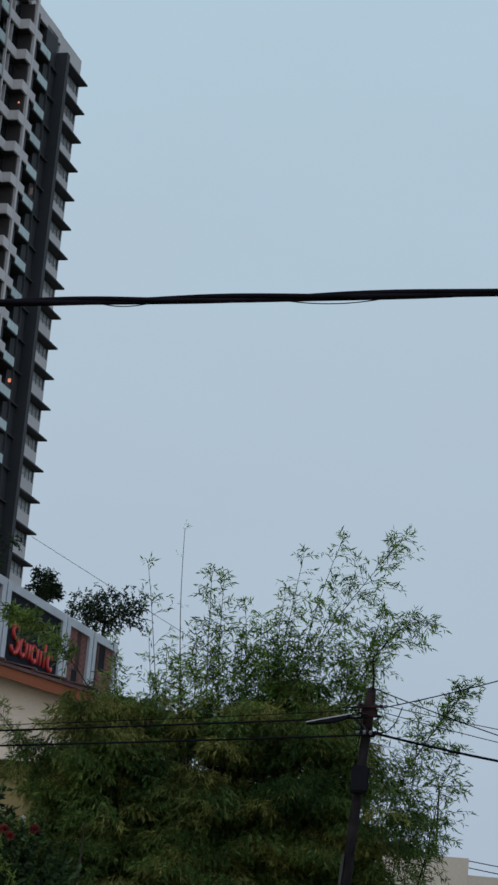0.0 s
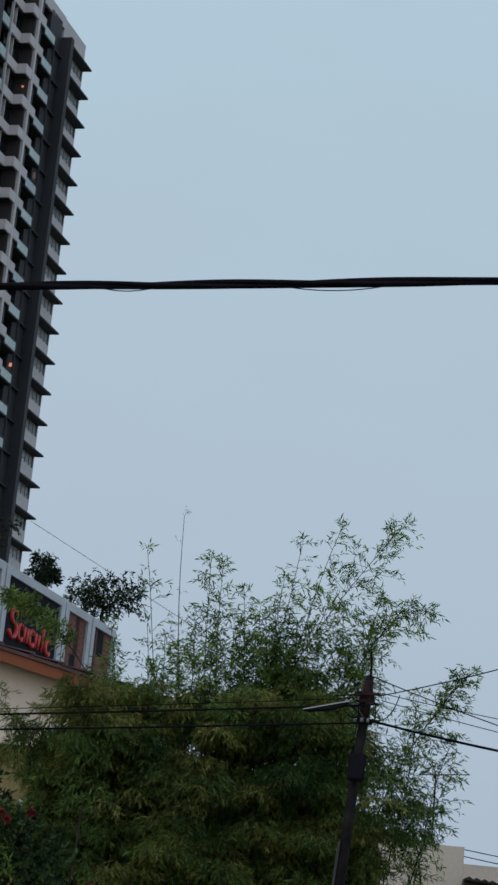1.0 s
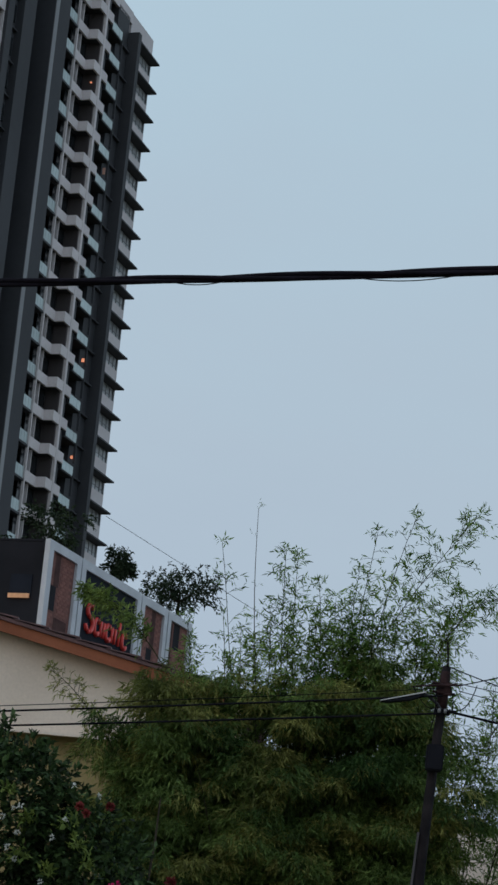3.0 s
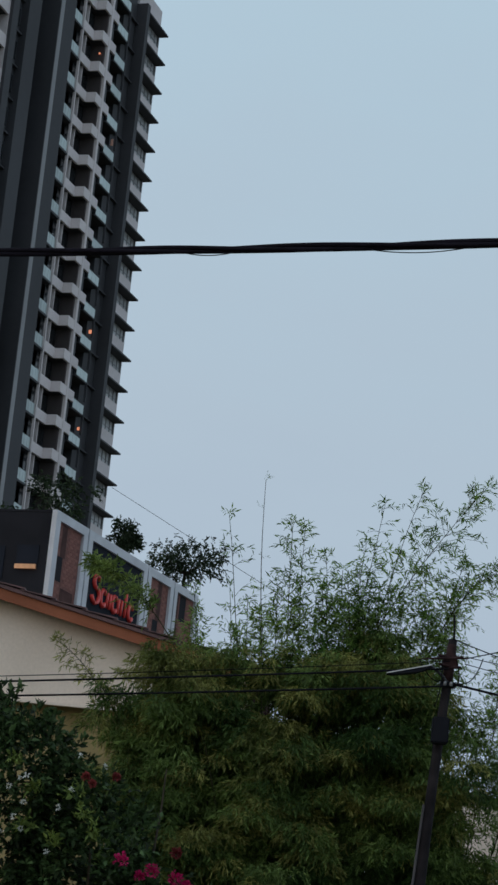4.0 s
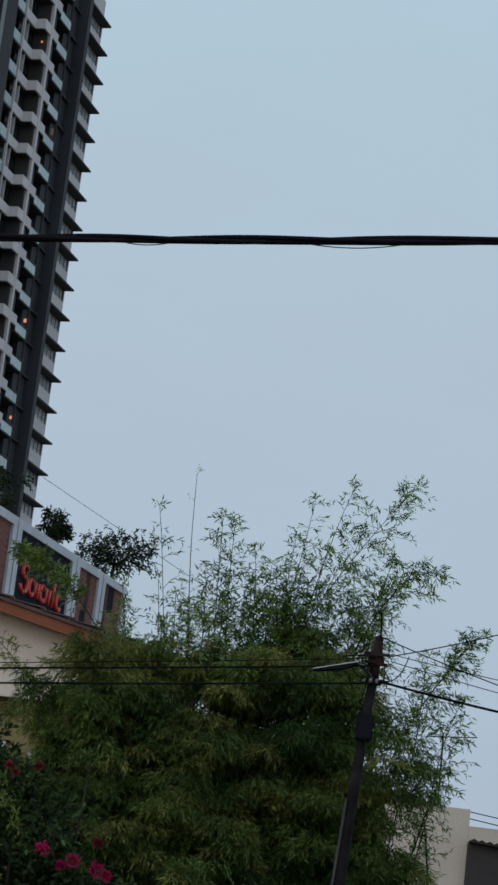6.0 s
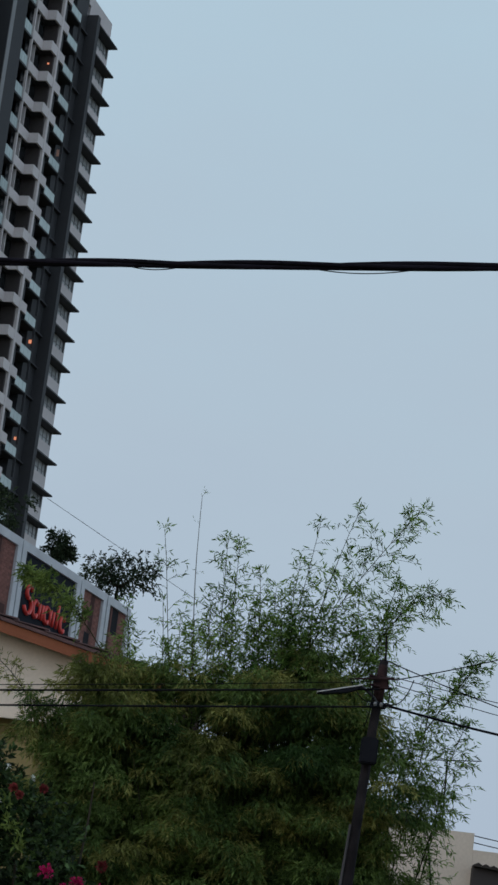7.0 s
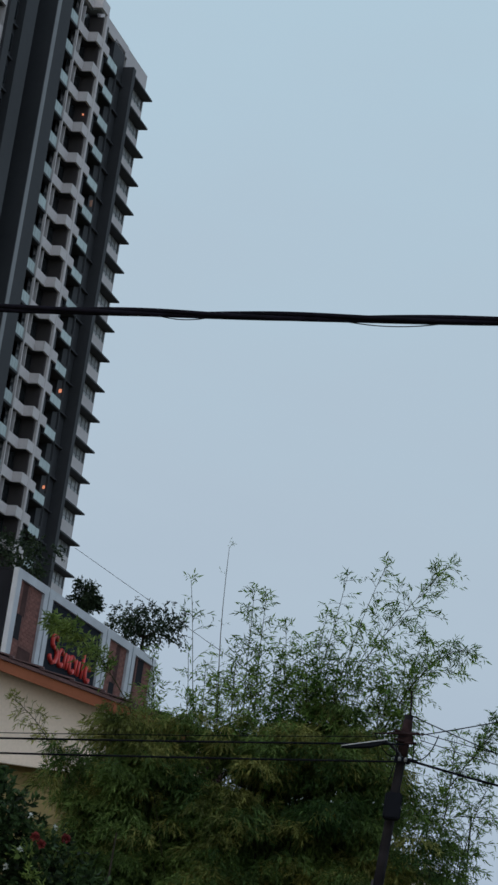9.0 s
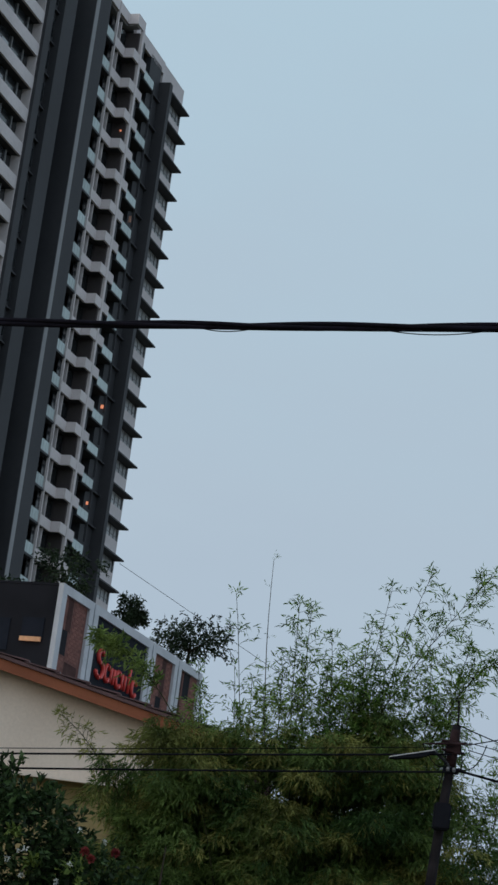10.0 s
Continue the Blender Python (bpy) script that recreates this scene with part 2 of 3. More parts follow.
mid_tone = tones.color_ramp.elements.new(0.42)
mid_tone.color = (0.430, 0.532, 0.632, 1)
sl.new(height.outputs["Result"], tones.inputs["Fac"])
glow = sn.new("ShaderNodeEmission")
sl.new(tones.outputs["Color"], glow.inputs["Color"])
sl.new(glow.outputs[0], sn.new("ShaderNodeOutputMaterial").inputs["Surface"])
M["sky"] = sky_mat
bm = bmesh.new()
rows = [[bm.verts.new((2200 * math.sin(radians(a)), 2200 * math.cos(radians(a)), z)) for a in range(-45, 46, 5)] for z in (-5, 400, 800, 1200, 1700)]
for lo, hi in zip(rows, rows[1:]):
    for i in range(len(lo) - 1):
        bm.faces.new((lo[i], lo[i + 1], hi[i + 1], hi[i]))
tagged(part("backdrop", bm, "sky"), "pale blue-grey overcast evening sky", "sky", kind="structure")

# ---- apartment tower ----
CORNER, ALONG, OUT = Vector((-21.38, 227.0)), Vector((-0.28, -0.96)), Vector((0.96, -0.28))
STOREY, FIN_TOP, FLOOR_TOP, ROOF, STOREYS = 3.2764, 103.28, 101.62, 106.3, 30


def facade(s, o, z):
    """s metres along the facade from its far corner, o metres out from it."""
    p = CORNER + s * ALONG + o * OUT
    return (p.x, p.y, z)


def fbox(name, mat, boxes, parent, label=""):
    bm = bmesh.new()
    for s0, s1, o0, o1, z0, z1 in boxes:
        block(bm, s0, s1, o0, o1, z0, z1, facade)
    return part(name, bm, mat, parent, label)


base = facade(30, -8, 0)
tower = thing("apartment_tower", base, "tall grey and white residential tower with stacked balconies", "apartment building")
fbox("core_wall", "dark_render", [(0.2, 6.6, -16, -0.3, 0, ROOF - 0.6), (6.6, 26.6, -16, -2.2, 0, ROOF - 0.6), (26.6, 30.4, -16, -5.0, 0, ROOF - 0.6), (30.4, 62, -16, -2.2, 0, ROOF - 0.6)], tower)
fbox("end_wall", "mid_render", [(0, 0.2, -16, -0.25, 0, ROOF - 0.2)], tower)
fbox("roof", "mid_render", [(0.2, 62, -16, -2.2, ROOF - 0.6, ROOF - 0.3), (7.4, 13.2, -2.2, -0.2, ROOF - 0.9, ROOF - 0.4), (13.2, 16.35, -2.2, -0.2, ROOF - 0.9, ROOF - 0.4), (16.35, 17.2, -2.2, 0.80, ROOF - 1.2, ROOF - 0.4), (17.2, 22.6, -2.2, -0.3, ROOF - 1.2, ROOF - 0.4), (36.9, 62, -2.2, -0.22, ROOF - 1.2, ROOF - 0.4)], tower)
for boxes in ([(0, 6.6, -0.3, 0.0, 103.44, ROOF)], [(6.6, 15.45, -0.2, 0.1, 105.0, ROOF)], [(15.45, 17.5, 0.80, 1.0, 105.2, ROOF), (17.2, 17.5, 0.0, 0.80, 105.2, ROOF), (17.5, 22.6, -0.3, 0.0, 105.2, ROOF)],
              [(36.9, 62, -0.22, 0.0, 105.0, ROOF)]):
    fbox("parapet", "white_render", boxes, tower)
fbox("column", "dark_render", [(6.6, 7.4, -0.3, 1.3, 0, 103.7)], tower, "charcoal full-height column")
fbox("pilaster", "white_render", [(15.45, 15.9, 0.74, 1.04, 0, ROOF - 0.9)], tower)
fbox("pilaster", "white_render", [(20.10, 20.3, -0.2, 0.06, 0, ROOF)], tower)
fbox("wall_panel", "grey_render", [(22.6, 25.8, -2.2, 0.05, 0, ROOF)], tower)
fbox("wall_fin", "mid_render", [(25.8, 26.6, -4.0, 0.32, 0, ROOF)], tower)
# added charcoal sheet that puts the deep recess's darkness into colour
fbox("recess_wall", "dark_render", [(26.6, 26.7, -5.0, 0.28, 0, ROOF - 0.3)], tower)
fbox("wall_panel", "grey_render", [(30.4, 33.0, -5.0, 0.05, 0, ROOF)], tower)
fbox("wall_panel", "grey_render", [(35.6, 36.9, -2.2, 0.30, 0, ROOF)], tower)
fbox("inner_wall", "dark_render", [(7.4, 10.6, -2.2, 0.1, 0, ROOF - 0.9), (33.0, 35.6, -2.2, -0.7, 0, ROOF - 0.5)], tower)

F, L = FIN_TOP, FLOOR_TOP
first = [  # one storey's parts, at the top storey
    ("ledge", "dark_render", [(0, 6.6, -0.2, 1.0, F, F + 0.16)]),
    ("spandrel", "white_render", [(0, 6.6, -0.25, 0.0, F - STOREY + 0.16, F - 1.25)]),
    ("window", "curtained_glass", [(0.3, 6.5, -0.22, -0.14, F - 1.25, F)]),
    ("window_frame", "mid_render", [(s, s + 0.07, -0.24, -0.06, F - 1.25, F) for s in (1.1, 2.2, 3.3, 4.4, 5.5)] + [(0.2, 6.5, -0.24, -0.08, F - 0.85, F - 0.80)]),
    ("corner_post", "mid_render", [(0, 0.22, -0.24, -0.002, F - 1.25, F)]),
    ("air_con_ledge", "grey_render", [(7.4, 10.4, 0.1, 0.45, L - 0.3, L - 0.16)]),
    ("balcony_slab", "grey_render", [(10.6, 13.8, -2.2, 0.84, L - 0.68, L - 0.54)]),
    ("glass_balustrade", "balcony_glass", [(10.9 + i * 0.95, 11.79 + i * 0.95, 0.86, 0.90, L - 0.54, L + 0.36) for i in range(3)]),
    ("handrail", "dark_render", [(10.8, 13.8, 0.84, 0.93, L + 0.38, L + 0.44), (10.7, 10.8, 0.7, 0.93, L - 2.5, L + 0.44)]),
    ("balcony_wall", "grey_render", [(14.0, 15.4, -0.4, 0.62, L + 0.90, L + 3.1)]),
    ("balcony_window", "tower_glass", [(10.6, 14.0, -0.8, -0.7, L - 0.5, L + 2.55)]),
    ("balcony_band", "white_render", [(15.9, 17.5, 0.80, 1.0, L - 0.12, L + 0.88), (17.3, 17.5, 0.0, 0.80, L - 0.12, L + 0.88), (17.5, 20.05, -0.22, 0.0, L - 0.12, L + 0.88)]),
    ("balcony_band", "white_render", [(13.8, 15.45, 0.78, 0.98, L - 0.12, L + 0.88)]),
    ("balcony_floor", "grey_render", [(13.8, 17.3, -2.2, 0.78, L - 0.10, L + 0.1), (17.3, 20.05, -2.2, -0.22, L - 0.10, L + 0.1)]),
    ("bay_wall", "brown_wall", [(15.95, 16.2, -0.64, 0.78, L + 0.1, L + 3.17)]),
    ("bay_window", "tower_glass", [(16.2, 20.05, -0.75, -0.65, L + 0.1, L + 3.17)]),
    ("window_mullion", "white_render", [(18.5, 18.6, -0.64, -0.26, L + 0.1, L + 3.17)]),
    ("glass_balustrade", "balcony_glass", [(20.4 + i * 0.73, 21.08 + i * 0.73, -0.14, -0.10, L - 0.05, L + 1.05) for i in range(3)]),
    ("balcony_slab", "grey_render", [(20.32, 22.6, -2.2, 0.0, L - 0.3, L - 0.08)]),
    ("small_window", "tower_glass", [(20.32, 22.6, -1.0, -0.9, L - 0.05, L + 2.95)]),
    ("sill_ledge", "grey_render", [(33.0, 35.6, -0.7, -0.35, L - 0.3, L - 0.16)]),
    ("small_window", "tower_glass", [(33.3, 35.3, -0.69, -0.6, L + 0.5, L + 2.2)]),
    ("balcony_band", "white_render", [(36.9, 60.0, -0.22, 0.0, L - 0.12, L + 1.10)]),
    ("band_window", "tower_glass", [(37.2, 60.0, -0.95, -0.85, L + 0.1, L + 3.1)]),
    ("window_mullion", "mid_render", [(s, s + 0.12, -0.84, -0.72, L + 0.1, L + 3.1) for s in (38.4, 41.0, 44.6, 49.6, 54.0)]),
    ("curtain", "curtained_glass", [(41.6, 43.0, -0.845, -0.80, L + 0.9, L + 2.2), (45.4, 46.4, -0.845, -0.80, L + 0.9, L + 2.7)]),
    ("balcony_floor", "grey_render", [(36.9, 60.0, -2.2, -0.22, L - 0.1, L + 0.1)]),
    ("balcony_post", "white_render", [(36.9, 37.05, -0.9, -0.02, L + 1.15, L + 3.17)]),
]
meshes = {}
for k in range(STOREYS):
    for i, (name, mat, boxes) in enumerate(first):
        if k == 0:
            meshes[i] = fbox(name, mat, boxes, tower).data
        else:
            part_of(name, meshes[i], mat, tower, z=-k * STOREY)
LIT = [(4, 16.3, 0.30, 2.15, 0.16, 0.16), (6, 11.0, 0.45, 1.2, 0.28, 0.7), (12, 10.85, 0.50, 1.2, 0.26, 0.35), (15, 10.85, 0.50, 1.2, 0.2, 0.3)]
for k, s, o, z, w, h in LIT:  # the few lit lamps on balconies, and one pinkish panel
    zz = L - (k - 1) * STOREY + z
    if k == 6:
        fbox("hung_cloth", "pink_panel", [(s, s + 0.04, o, o + w, zz, zz + h)], tower, "small pinkish panel on a balcony")
    else:
        fbox("lit_lamp", "warm_lamp", [(s, s + 0.1, o, o + w, zz, zz + h)], tower, "small warm lamp glowing on a balcony")

# ---- rooftop sign building ----
SC, SA = Vector((-5.77, 49.7)), Vector((0.309, 0.951))  # near top corner, way along the sign front
SN = Vector((0.951, -0.309))
STOP = 12.47


def front(s, o, z):
    p = SC + s * SA + o * SN
    return (p.x, p.y, z)


def sbox(name, mat, boxes, parent, label=""):
    bm = bmesh.new()
    for b in boxes:
        block(bm, *b, front)
    return part(name, bm, mat, parent, label)


shop = thing("shop_building", front(4.6, -4, 0), "flat-roofed charcoal building with framed brick and sign panels along its top", "building")
sbox("wall", "black_grey", [(0.03, 9.2, -9, -0.06, 0, STOP - 0.06)], shop)
sbox("roof_slab", "black_grey", [(0.02, 9.22, -9.02, -0.07, STOP - 0.055, STOP - 0.005)], shop)
bm = bmesh.new()
block(bm, 0.0, 0.026, -0.80, -0.28, 11.16, 11.66, front)
side = part("window", bm, "sign_black", shop, "dark side window with a sill given its own warm glow")
# the sill emits a little, in place of warm light falling on it
sbox("lit_sill", "sill_glow", [(-0.05, 0.0, -0.80, -0.30, 11.12, 11.22)], side)
sbox("window", "sign_black", [(0.0, 0.026, -2.2, -1.1, 10.9, 11.62)], shop)
# bays: start, end of each framed panel along the front, stile widths, openings as shares (across, down) of the brick field
BAYS = [
    ("brick", 0.0, 1.83, 0.25, 0.22, [("brown_recess", 0.22, 0.42, 0.0, 0.40), ("black_grey", 0.12, 0.34, 0.40, 0.70), ("brown_recess", 0.38, 0.90, 0.76, 1.0)]),
    ("sign", 1.90, 5.64, 0.24, 0.24, []),
    ("brick", 5.71, 7.49, 0.22, 0.22, [("brown_recess", 0.48, 0.68, 0.0, 0.52), ("black_grey", 0.36, 0.62, 0.52, 1.0)]),
    ("brick", 7.56, 9.25, 0.20, 0.16, [("brown_recess", 0.0, 0.22, 0.0, 1.0), ("black_grey", 0.28, 0.60, 0.0, 0.36)]),
]
PB, SHOWN = 9.6, 1.85
brick_fields = []
for kind, a, b, w, e, openings in BAYS:
    sbox("panel_frame", "frame_paint", [(a, a + w, -0.058, 0.06, PB, STOP), (b - e, b, -0.058, 0.06, PB, STOP), (a + w, b - e, -0.058, 0.06, STOP - 0.20, STOP)], shop)
    a, b, top = a + w, b - e, STOP - 0.20
    if kind == "sign":
        sbox("sign_panel", "sign_black", [(a, b, -0.056, 0.0, PB, top)], shop, "black sign board with red lettering")
        continue
    backing = sbox("brick_panel", "mortar", [(a, b, -0.056, -0.01, PB, top)], shop, "worn red brick infill with dark slits")
    holes = [(mat, a + x0 * (b - a), a + x1 * (b - a), top - z1 * SHOWN, top - z0 * SHOWN) for mat, x0, x1, z0, z1 in openings]
    # flat dark panels paint in the slits and the shade of brick recesses
    for mat, x0, x1, z0, z1 in holes:
        sbox("slit_window", mat, [(x0, x1, -0.0098, -0.006, z0, z1)], shop)
    brick_fields.append((backing, a, b, holes))
for s_at in (8.55, 8.76):
    sbox("pale_bar", "lamp_shell", [(s_at, s_at + 0.07, 0.004, 0.03, 10.35, 11.05)], shop, "narrow pale upright bar")

# red lettering: plain shapes of its size
letters = thing("sign_lettering", front(2.2, 0.0, 10.5), "raised red rounded bars on the black sign board", "sign lettering")


def stroke(pts, r=0.035):
    bm = bmesh.new()
    tube(bm, [front(s, 0.03, z) for s, z in pts], [r * (0.8 if i in (0, len(pts) - 1) else 1.0) for i in range(len(pts))], 6)
    part("stroke", bm, "sign_red", letters, smooth=True)


def ring(s, z, w, h, a0, a1, n=14):
    return [(s + w * math.cos(radians(a0 + (a1 - a0) * i / n)), z + h * math.sin(radians(a0 + (a1 - a0) * i / n))) for i in range(n + 1)]


base_z = 10.95
stroke(ring(2.68, base_z + 0.47, 0.16, 0.14, 20, 250) + ring(2.66, base_z + 0.16, 0.21, 0.18, 80, -170), 0.055)
for c in (3.13, 3.83, 4.86):  # open rounds
    stroke(ring(c, base_z + 0.18, 0.145, 0.19, 30, 330), 0.050)
for c, h in ((3.38, 0.36), (3.56, 0.36), (4.08, 0.36), (4.28, 0.36), (4.52, 0.58)):  # leaning bars
    stroke([(c - 0.02, base_z), (c + 0.02, base_z + h)], 0.048)

# ---- gabled beige house ----
house = thing("gabled_house", (-4.5, 45, 0), "beige rendered house with a rust-brown gable fascia", "house")
PEAK_X, PEAK_Z, EAVE_X = -6.0, 9.25, -0.6


def rake(x):
    return PEAK_Z - 0.225 * abs(x - PEAK_X)


bm = bmesh.new()
prism(bm, [(-11.2, 7.21), (EAVE_X - 0.4, 7.21), (EAVE_X - 0.4, rake(EAVE_X - 0.4) - 0.12), (PEAK_X, PEAK_Z - 0.12), (-11.2, rake(-11.2) - 0.12)], 42.0, 54.0, lambda x, z, y: (x, y, z))
part("gable_wall", bm, "beige_wall", house)
bm = bmesh.new()
# ochre wall; its colour also holds the shade under the gable
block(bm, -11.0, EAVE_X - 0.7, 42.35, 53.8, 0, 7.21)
part("lower_wall", bm, "ochre_wall", house, "ochre lower wall with shade put into its colour")
bm = bmesh.new()
prism(bm, [(-11.8, rake(-11.8) - 0.24), (PEAK_X, PEAK_Z - 0.24), (EAVE_X, rake(EAVE_X) - 0.24), (EAVE_X, rake(EAVE_X) - 0.04), (PEAK_X, PEAK_Z - 0.04), (-11.8, rake(-11.8) - 0.04)], 41.55, 41.60, lambda x, z, y: (x, y, z))
part("fascia_board", bm, "fascia", house, "rust-brown painted fascia board")
bm = bmesh.new()
prism(bm, [(-11.85, rake(-11.85) - 0.035), (PEAK_X, PEAK_Z - 0.035), (EAVE_X, rake(EAVE_X) - 0.035), (EAVE_X, rake(EAVE_X) + 0.03), (PEAK_X, PEAK_Z + 0.03), (-11.85, rake(-11.85) + 0.03)], 41.5, 54.3, lambda x, z, y: (x, y, z))
part("roof", bm, "flashing", house, "dark maroon roof sheet edge")
for i in range(9):  # overlapping cover plates on the rake
    x = PEAK_X + 0.15 + i * 0.58
    bm = bmesh.new()
    prism(bm, [(x, rake(x) + 0.034), (x + 0.66, rake(x + 0.66) + 0.070), (x + 0.66, rake(x + 0.66) + 0.100), (x, rake(x) + 0.050)], 41.47, 41.9, lambda a, c, y: (a, y, c))
    part("cover_plate", bm, "flashing", house)
bm = bmesh.new()
block(bm, -11.2, EAVE_X - 0.4, 41.9, 42.0, 7.14, 7.21)
part("ledge", bm, "beige_wall", house)

# ---- house on the far right ----
villa = thing("low_house", (5.0, 51, 0), "cream rendered house with a dark roof and awning", "house")
bm = bmesh.new()
block(bm, 2.9, 5.28, 48, 55, 0, 6.76)
part("wall", bm, "beige_wall", villa)
bm = bmesh.new()
prism(bm, [(1.6, 6.3), (3.9, 7.15), (4.75, 6.8), (4.75, 6.7), (1.6, 6.2)], 49, 55, lambda x, z, y: (x, y, z))
part("roof", bm, "roof_tile", villa)
# solid block in dark brown, standing in for the opening's shade
bm = bmesh.new()
block(bm, 5.284, 7.7, 47.75, 55, 0, 6.05)
part("side_wall", bm, "brown_wall", villa, "dark block painted as the shaded opening under the awning")
bm = bmesh.new()
block(bm, 5.284, 7.7, 48.0, 55, 6.054, 6.42)
part("upper_wall", bm, "beige_wall", villa)
bm = bmesh.new()
tube(bm, [(4.36, 47.95, 6.35), (4.43, 47.95, 5.9), (4.52, 47.95, 5.3), (4.52, 47.95, 0.0)], 0.02, 6)
part("downpipe", bm, "box_grey", villa)
bm = bmesh.new()
for i in range(14):
    x = 5.29 + i * 0.16
    prism(bm, [(x, 6.10 - 0.012 * i), (x + 0.08, 6.14 - 0.012 * i), (x + 0.16, 6.10 - 0.012 * i), (x + 0.16, 6.06 - 0.012 * i), (x, 6.06 - 0.012 * i)], 47.6, 50, lambda a, c, y: (a, y, c))
part("awning", bm, "roof_tile", villa, "dark corrugated awning")

antenna = thing("roof_antenna", (4.6, 49.5, 6.8), "thin metal television antenna on the roof", "antenna")
bm = bmesh.new()
tube(bm, [(4.74, 49.5, 6.75), (4.72, 49.5, 8.40)], 0.018, 6)
part("mast", bm, "box_grey", antenna)
bm = bmesh.new()
tube(bm, [(4.35, 49.5, 8.36), (5.45, 49.5, 8.46)], 0.012, 5)
part("boom", bm, "box_grey", antenna)
for i in range(8):
    bm = bmesh.new()
    x = 4.40 + i * 0.14
    tube(bm, [(x, 49.2, 8.37 + i * 0.012), (x, 49.8, 8.37 + i * 0.012)], 0.006, 4)
    part("element", bm, "box_grey", antenna)

# ---- utility pole with lamp and wires ----
PX, PY = 1.72, 32.0


def pole_x(z):
    return 2.03 - 0.060 * (7.27 - z)


pole = thing("utility_pole", (pole_x(0), PY, 0), "weathered dark wooden utility pole with a grey box and rusty brackets", "utility pole")
bm = bmesh.new()
tube(bm, [(pole_x(z) + 0.006 * math.sin(z * 2), PY, z) for z in (0, 1, 2, 3, 4, 5, 6, 6.6, 7.27)], [0.096, 0.093, 0.088, 0.083, 0.077, 0.072, 0.067, 0.064, 0.060], 14)
part("shaft", bm, "pole", pole, smooth=True)
bm = bmesh.new()
block(bm, pole_x(6.95) - 0.095, pole_x(6.95) + 0.105, PY - 0.10, PY + 0.1, 6.88, 7.03)
part("bracket", bm, "rust", pole, "rusty steel bracket")
bm = bmesh.new()
tube(bm, [(pole_x(z) + 0.004, PY - 0.004, z) for z in (6.68, 6.86, 7.06, 7.2)], [0.070, 0.076, 0.073, 0.063], 12)
part("sleeve", bm, "rust", pole, "rusty metal sleeve round the pole top", smooth=True)
bm = bmesh.new()
tube(bm, bend((pole_x(6.98) - 0.44, PY - 0.14, 6.93), (pole_x(6.98) + 0.24, PY - 0.14, 7.00), (0, 0, 0.01), 6), [0.009, 0.011, 0.013, 0.015, 0.014, 0.012, 0.010], 8)
part("cross_arm", bm, "rust", pole, "thin rusty cross arm")
for dx in (-0.03, 0.055):
    bm = bmesh.new()
    tube(bm, [(pole_x(6.66) + dx, PY - 0.115, 6.60), (pole_x(6.66) + dx, PY - 0.115, 6.63), (pole_x(6.66) + dx, PY - 0.115, 6.66)], [0.018, 0.026, 0.016], 8)
    part("pale_insulator", bm, "galvanised", pole, "small pale porcelain insulator")
for a, b, sag in (((-0.42, 6.93), (-0.06, 6.72), 0.16), ((0.10, 6.95), (0.13, 6.60), 0.02), ((0.46, 7.02), (0.10, 6.66), 0.14), ((-0.10, 6.90), (-0.16, 6.30), 0.03)):
    bm = bmesh.new()
    tube(bm, bend((pole_x(6.8) + a[0], PY - 0.15, a[1]), (pole_x(6.8) + b[0], PY - 0.12, b[1]), (0.03, 0, -sag), 10), 0.008, 5)
    part("jumper_wire", bm, "cable", pole)
bm = bmesh.new()
block(bm, pole_x(6.62) - 0.09, pole_x(6.62) + 0.13, PY - 0.10, PY + 0.10, 6.60, 6.66)
part("collar", bm, "box_grey", pole, "dark steel collar")
bm = bmesh.new()
block(bm, pole_x(5.95) - 0.125, pole_x(5.95) + 0.105, PY - 0.30, PY - 0.07, 5.78, 6.14)
bmesh.ops.bevel(bm, geom=bm.edges[:], offset=0.02, segments=2, affect="EDGES")
part("switch_box", bm, "box_grey", pole, "dark grey steel box")
for i, (dx, z) in enumerate(((-0.11, 7.0), (0.12, 7.0), (0.11, 6.86), (-0.10, 6.88))):
    bm = bmesh.new()
    tube(bm, [(pole_x(z), PY - 0.1, z), (pole_x(z) + dx, PY - 0.1, z + 0.01), (pole_x(z) + dx * 1.5, PY - 0.1, z + 0.02)], [0.012, 0.02, 0.016], 8)
    part("insulator", bm, "rust", pole)
bm = bmesh.new()
tube(bm, bend((pole_x(7.2) + 0.02, PY, 7.2), (pole_x(7.2) + 0.0, PY, 7.62), (0.01, 0, 0), 6), 0.014, 5)
part("spike", bm, "pole", pole)
bm = bmesh.new()
tube(bm, bend((pole_x(4.9) - 0.085, PY - 0.05, 4.95), (pole_x(0) - 0.11, PY - 0.05, 0.0), (0, 0, 0), 10), 0.018, 6)
part("conduit", bm, "box_pale", pole, "grey conduit along the shaft")

lamp = thing("street_lamp", (1.9, PY - 0.1, 6.8), "slim grey street lamp head on a short arm", "street lamp")
bm = bmesh.new()
tube(bm, bend((pole_x(6.7), PY - 0.05, 6.66), (1.72, PY - 0.1, 6.86), (0, 0, 0.03), 8), 0.022, 8)
part("arm", bm, "lamp_under", lamp)


def along_lamp(a, b, c):
    return (1.148 + a, PY - 0.1 + b, 6.69 + a * 0.275 + c)


bm = bmesh.new()
prism(bm, [(0.0, -0.004), (0.08, -0.030), (0.40, -0.062), (0.52, -0.052), (0.60, -0.018), (0.61, -0.004)], -0.085, 0.08, lambda a, c, b: along_lamp(a, b, c))
part("housing", bm, "box_grey", lamp, "dark lamp body")
bm = bmesh.new()
prism(bm, [(-0.01, -0.003), (0.62, -0.003), (0.61, 0.012), (0.0, 0.010)], -0.09, 0.09, lambda a, c, b: along_lamp(a, b, c))
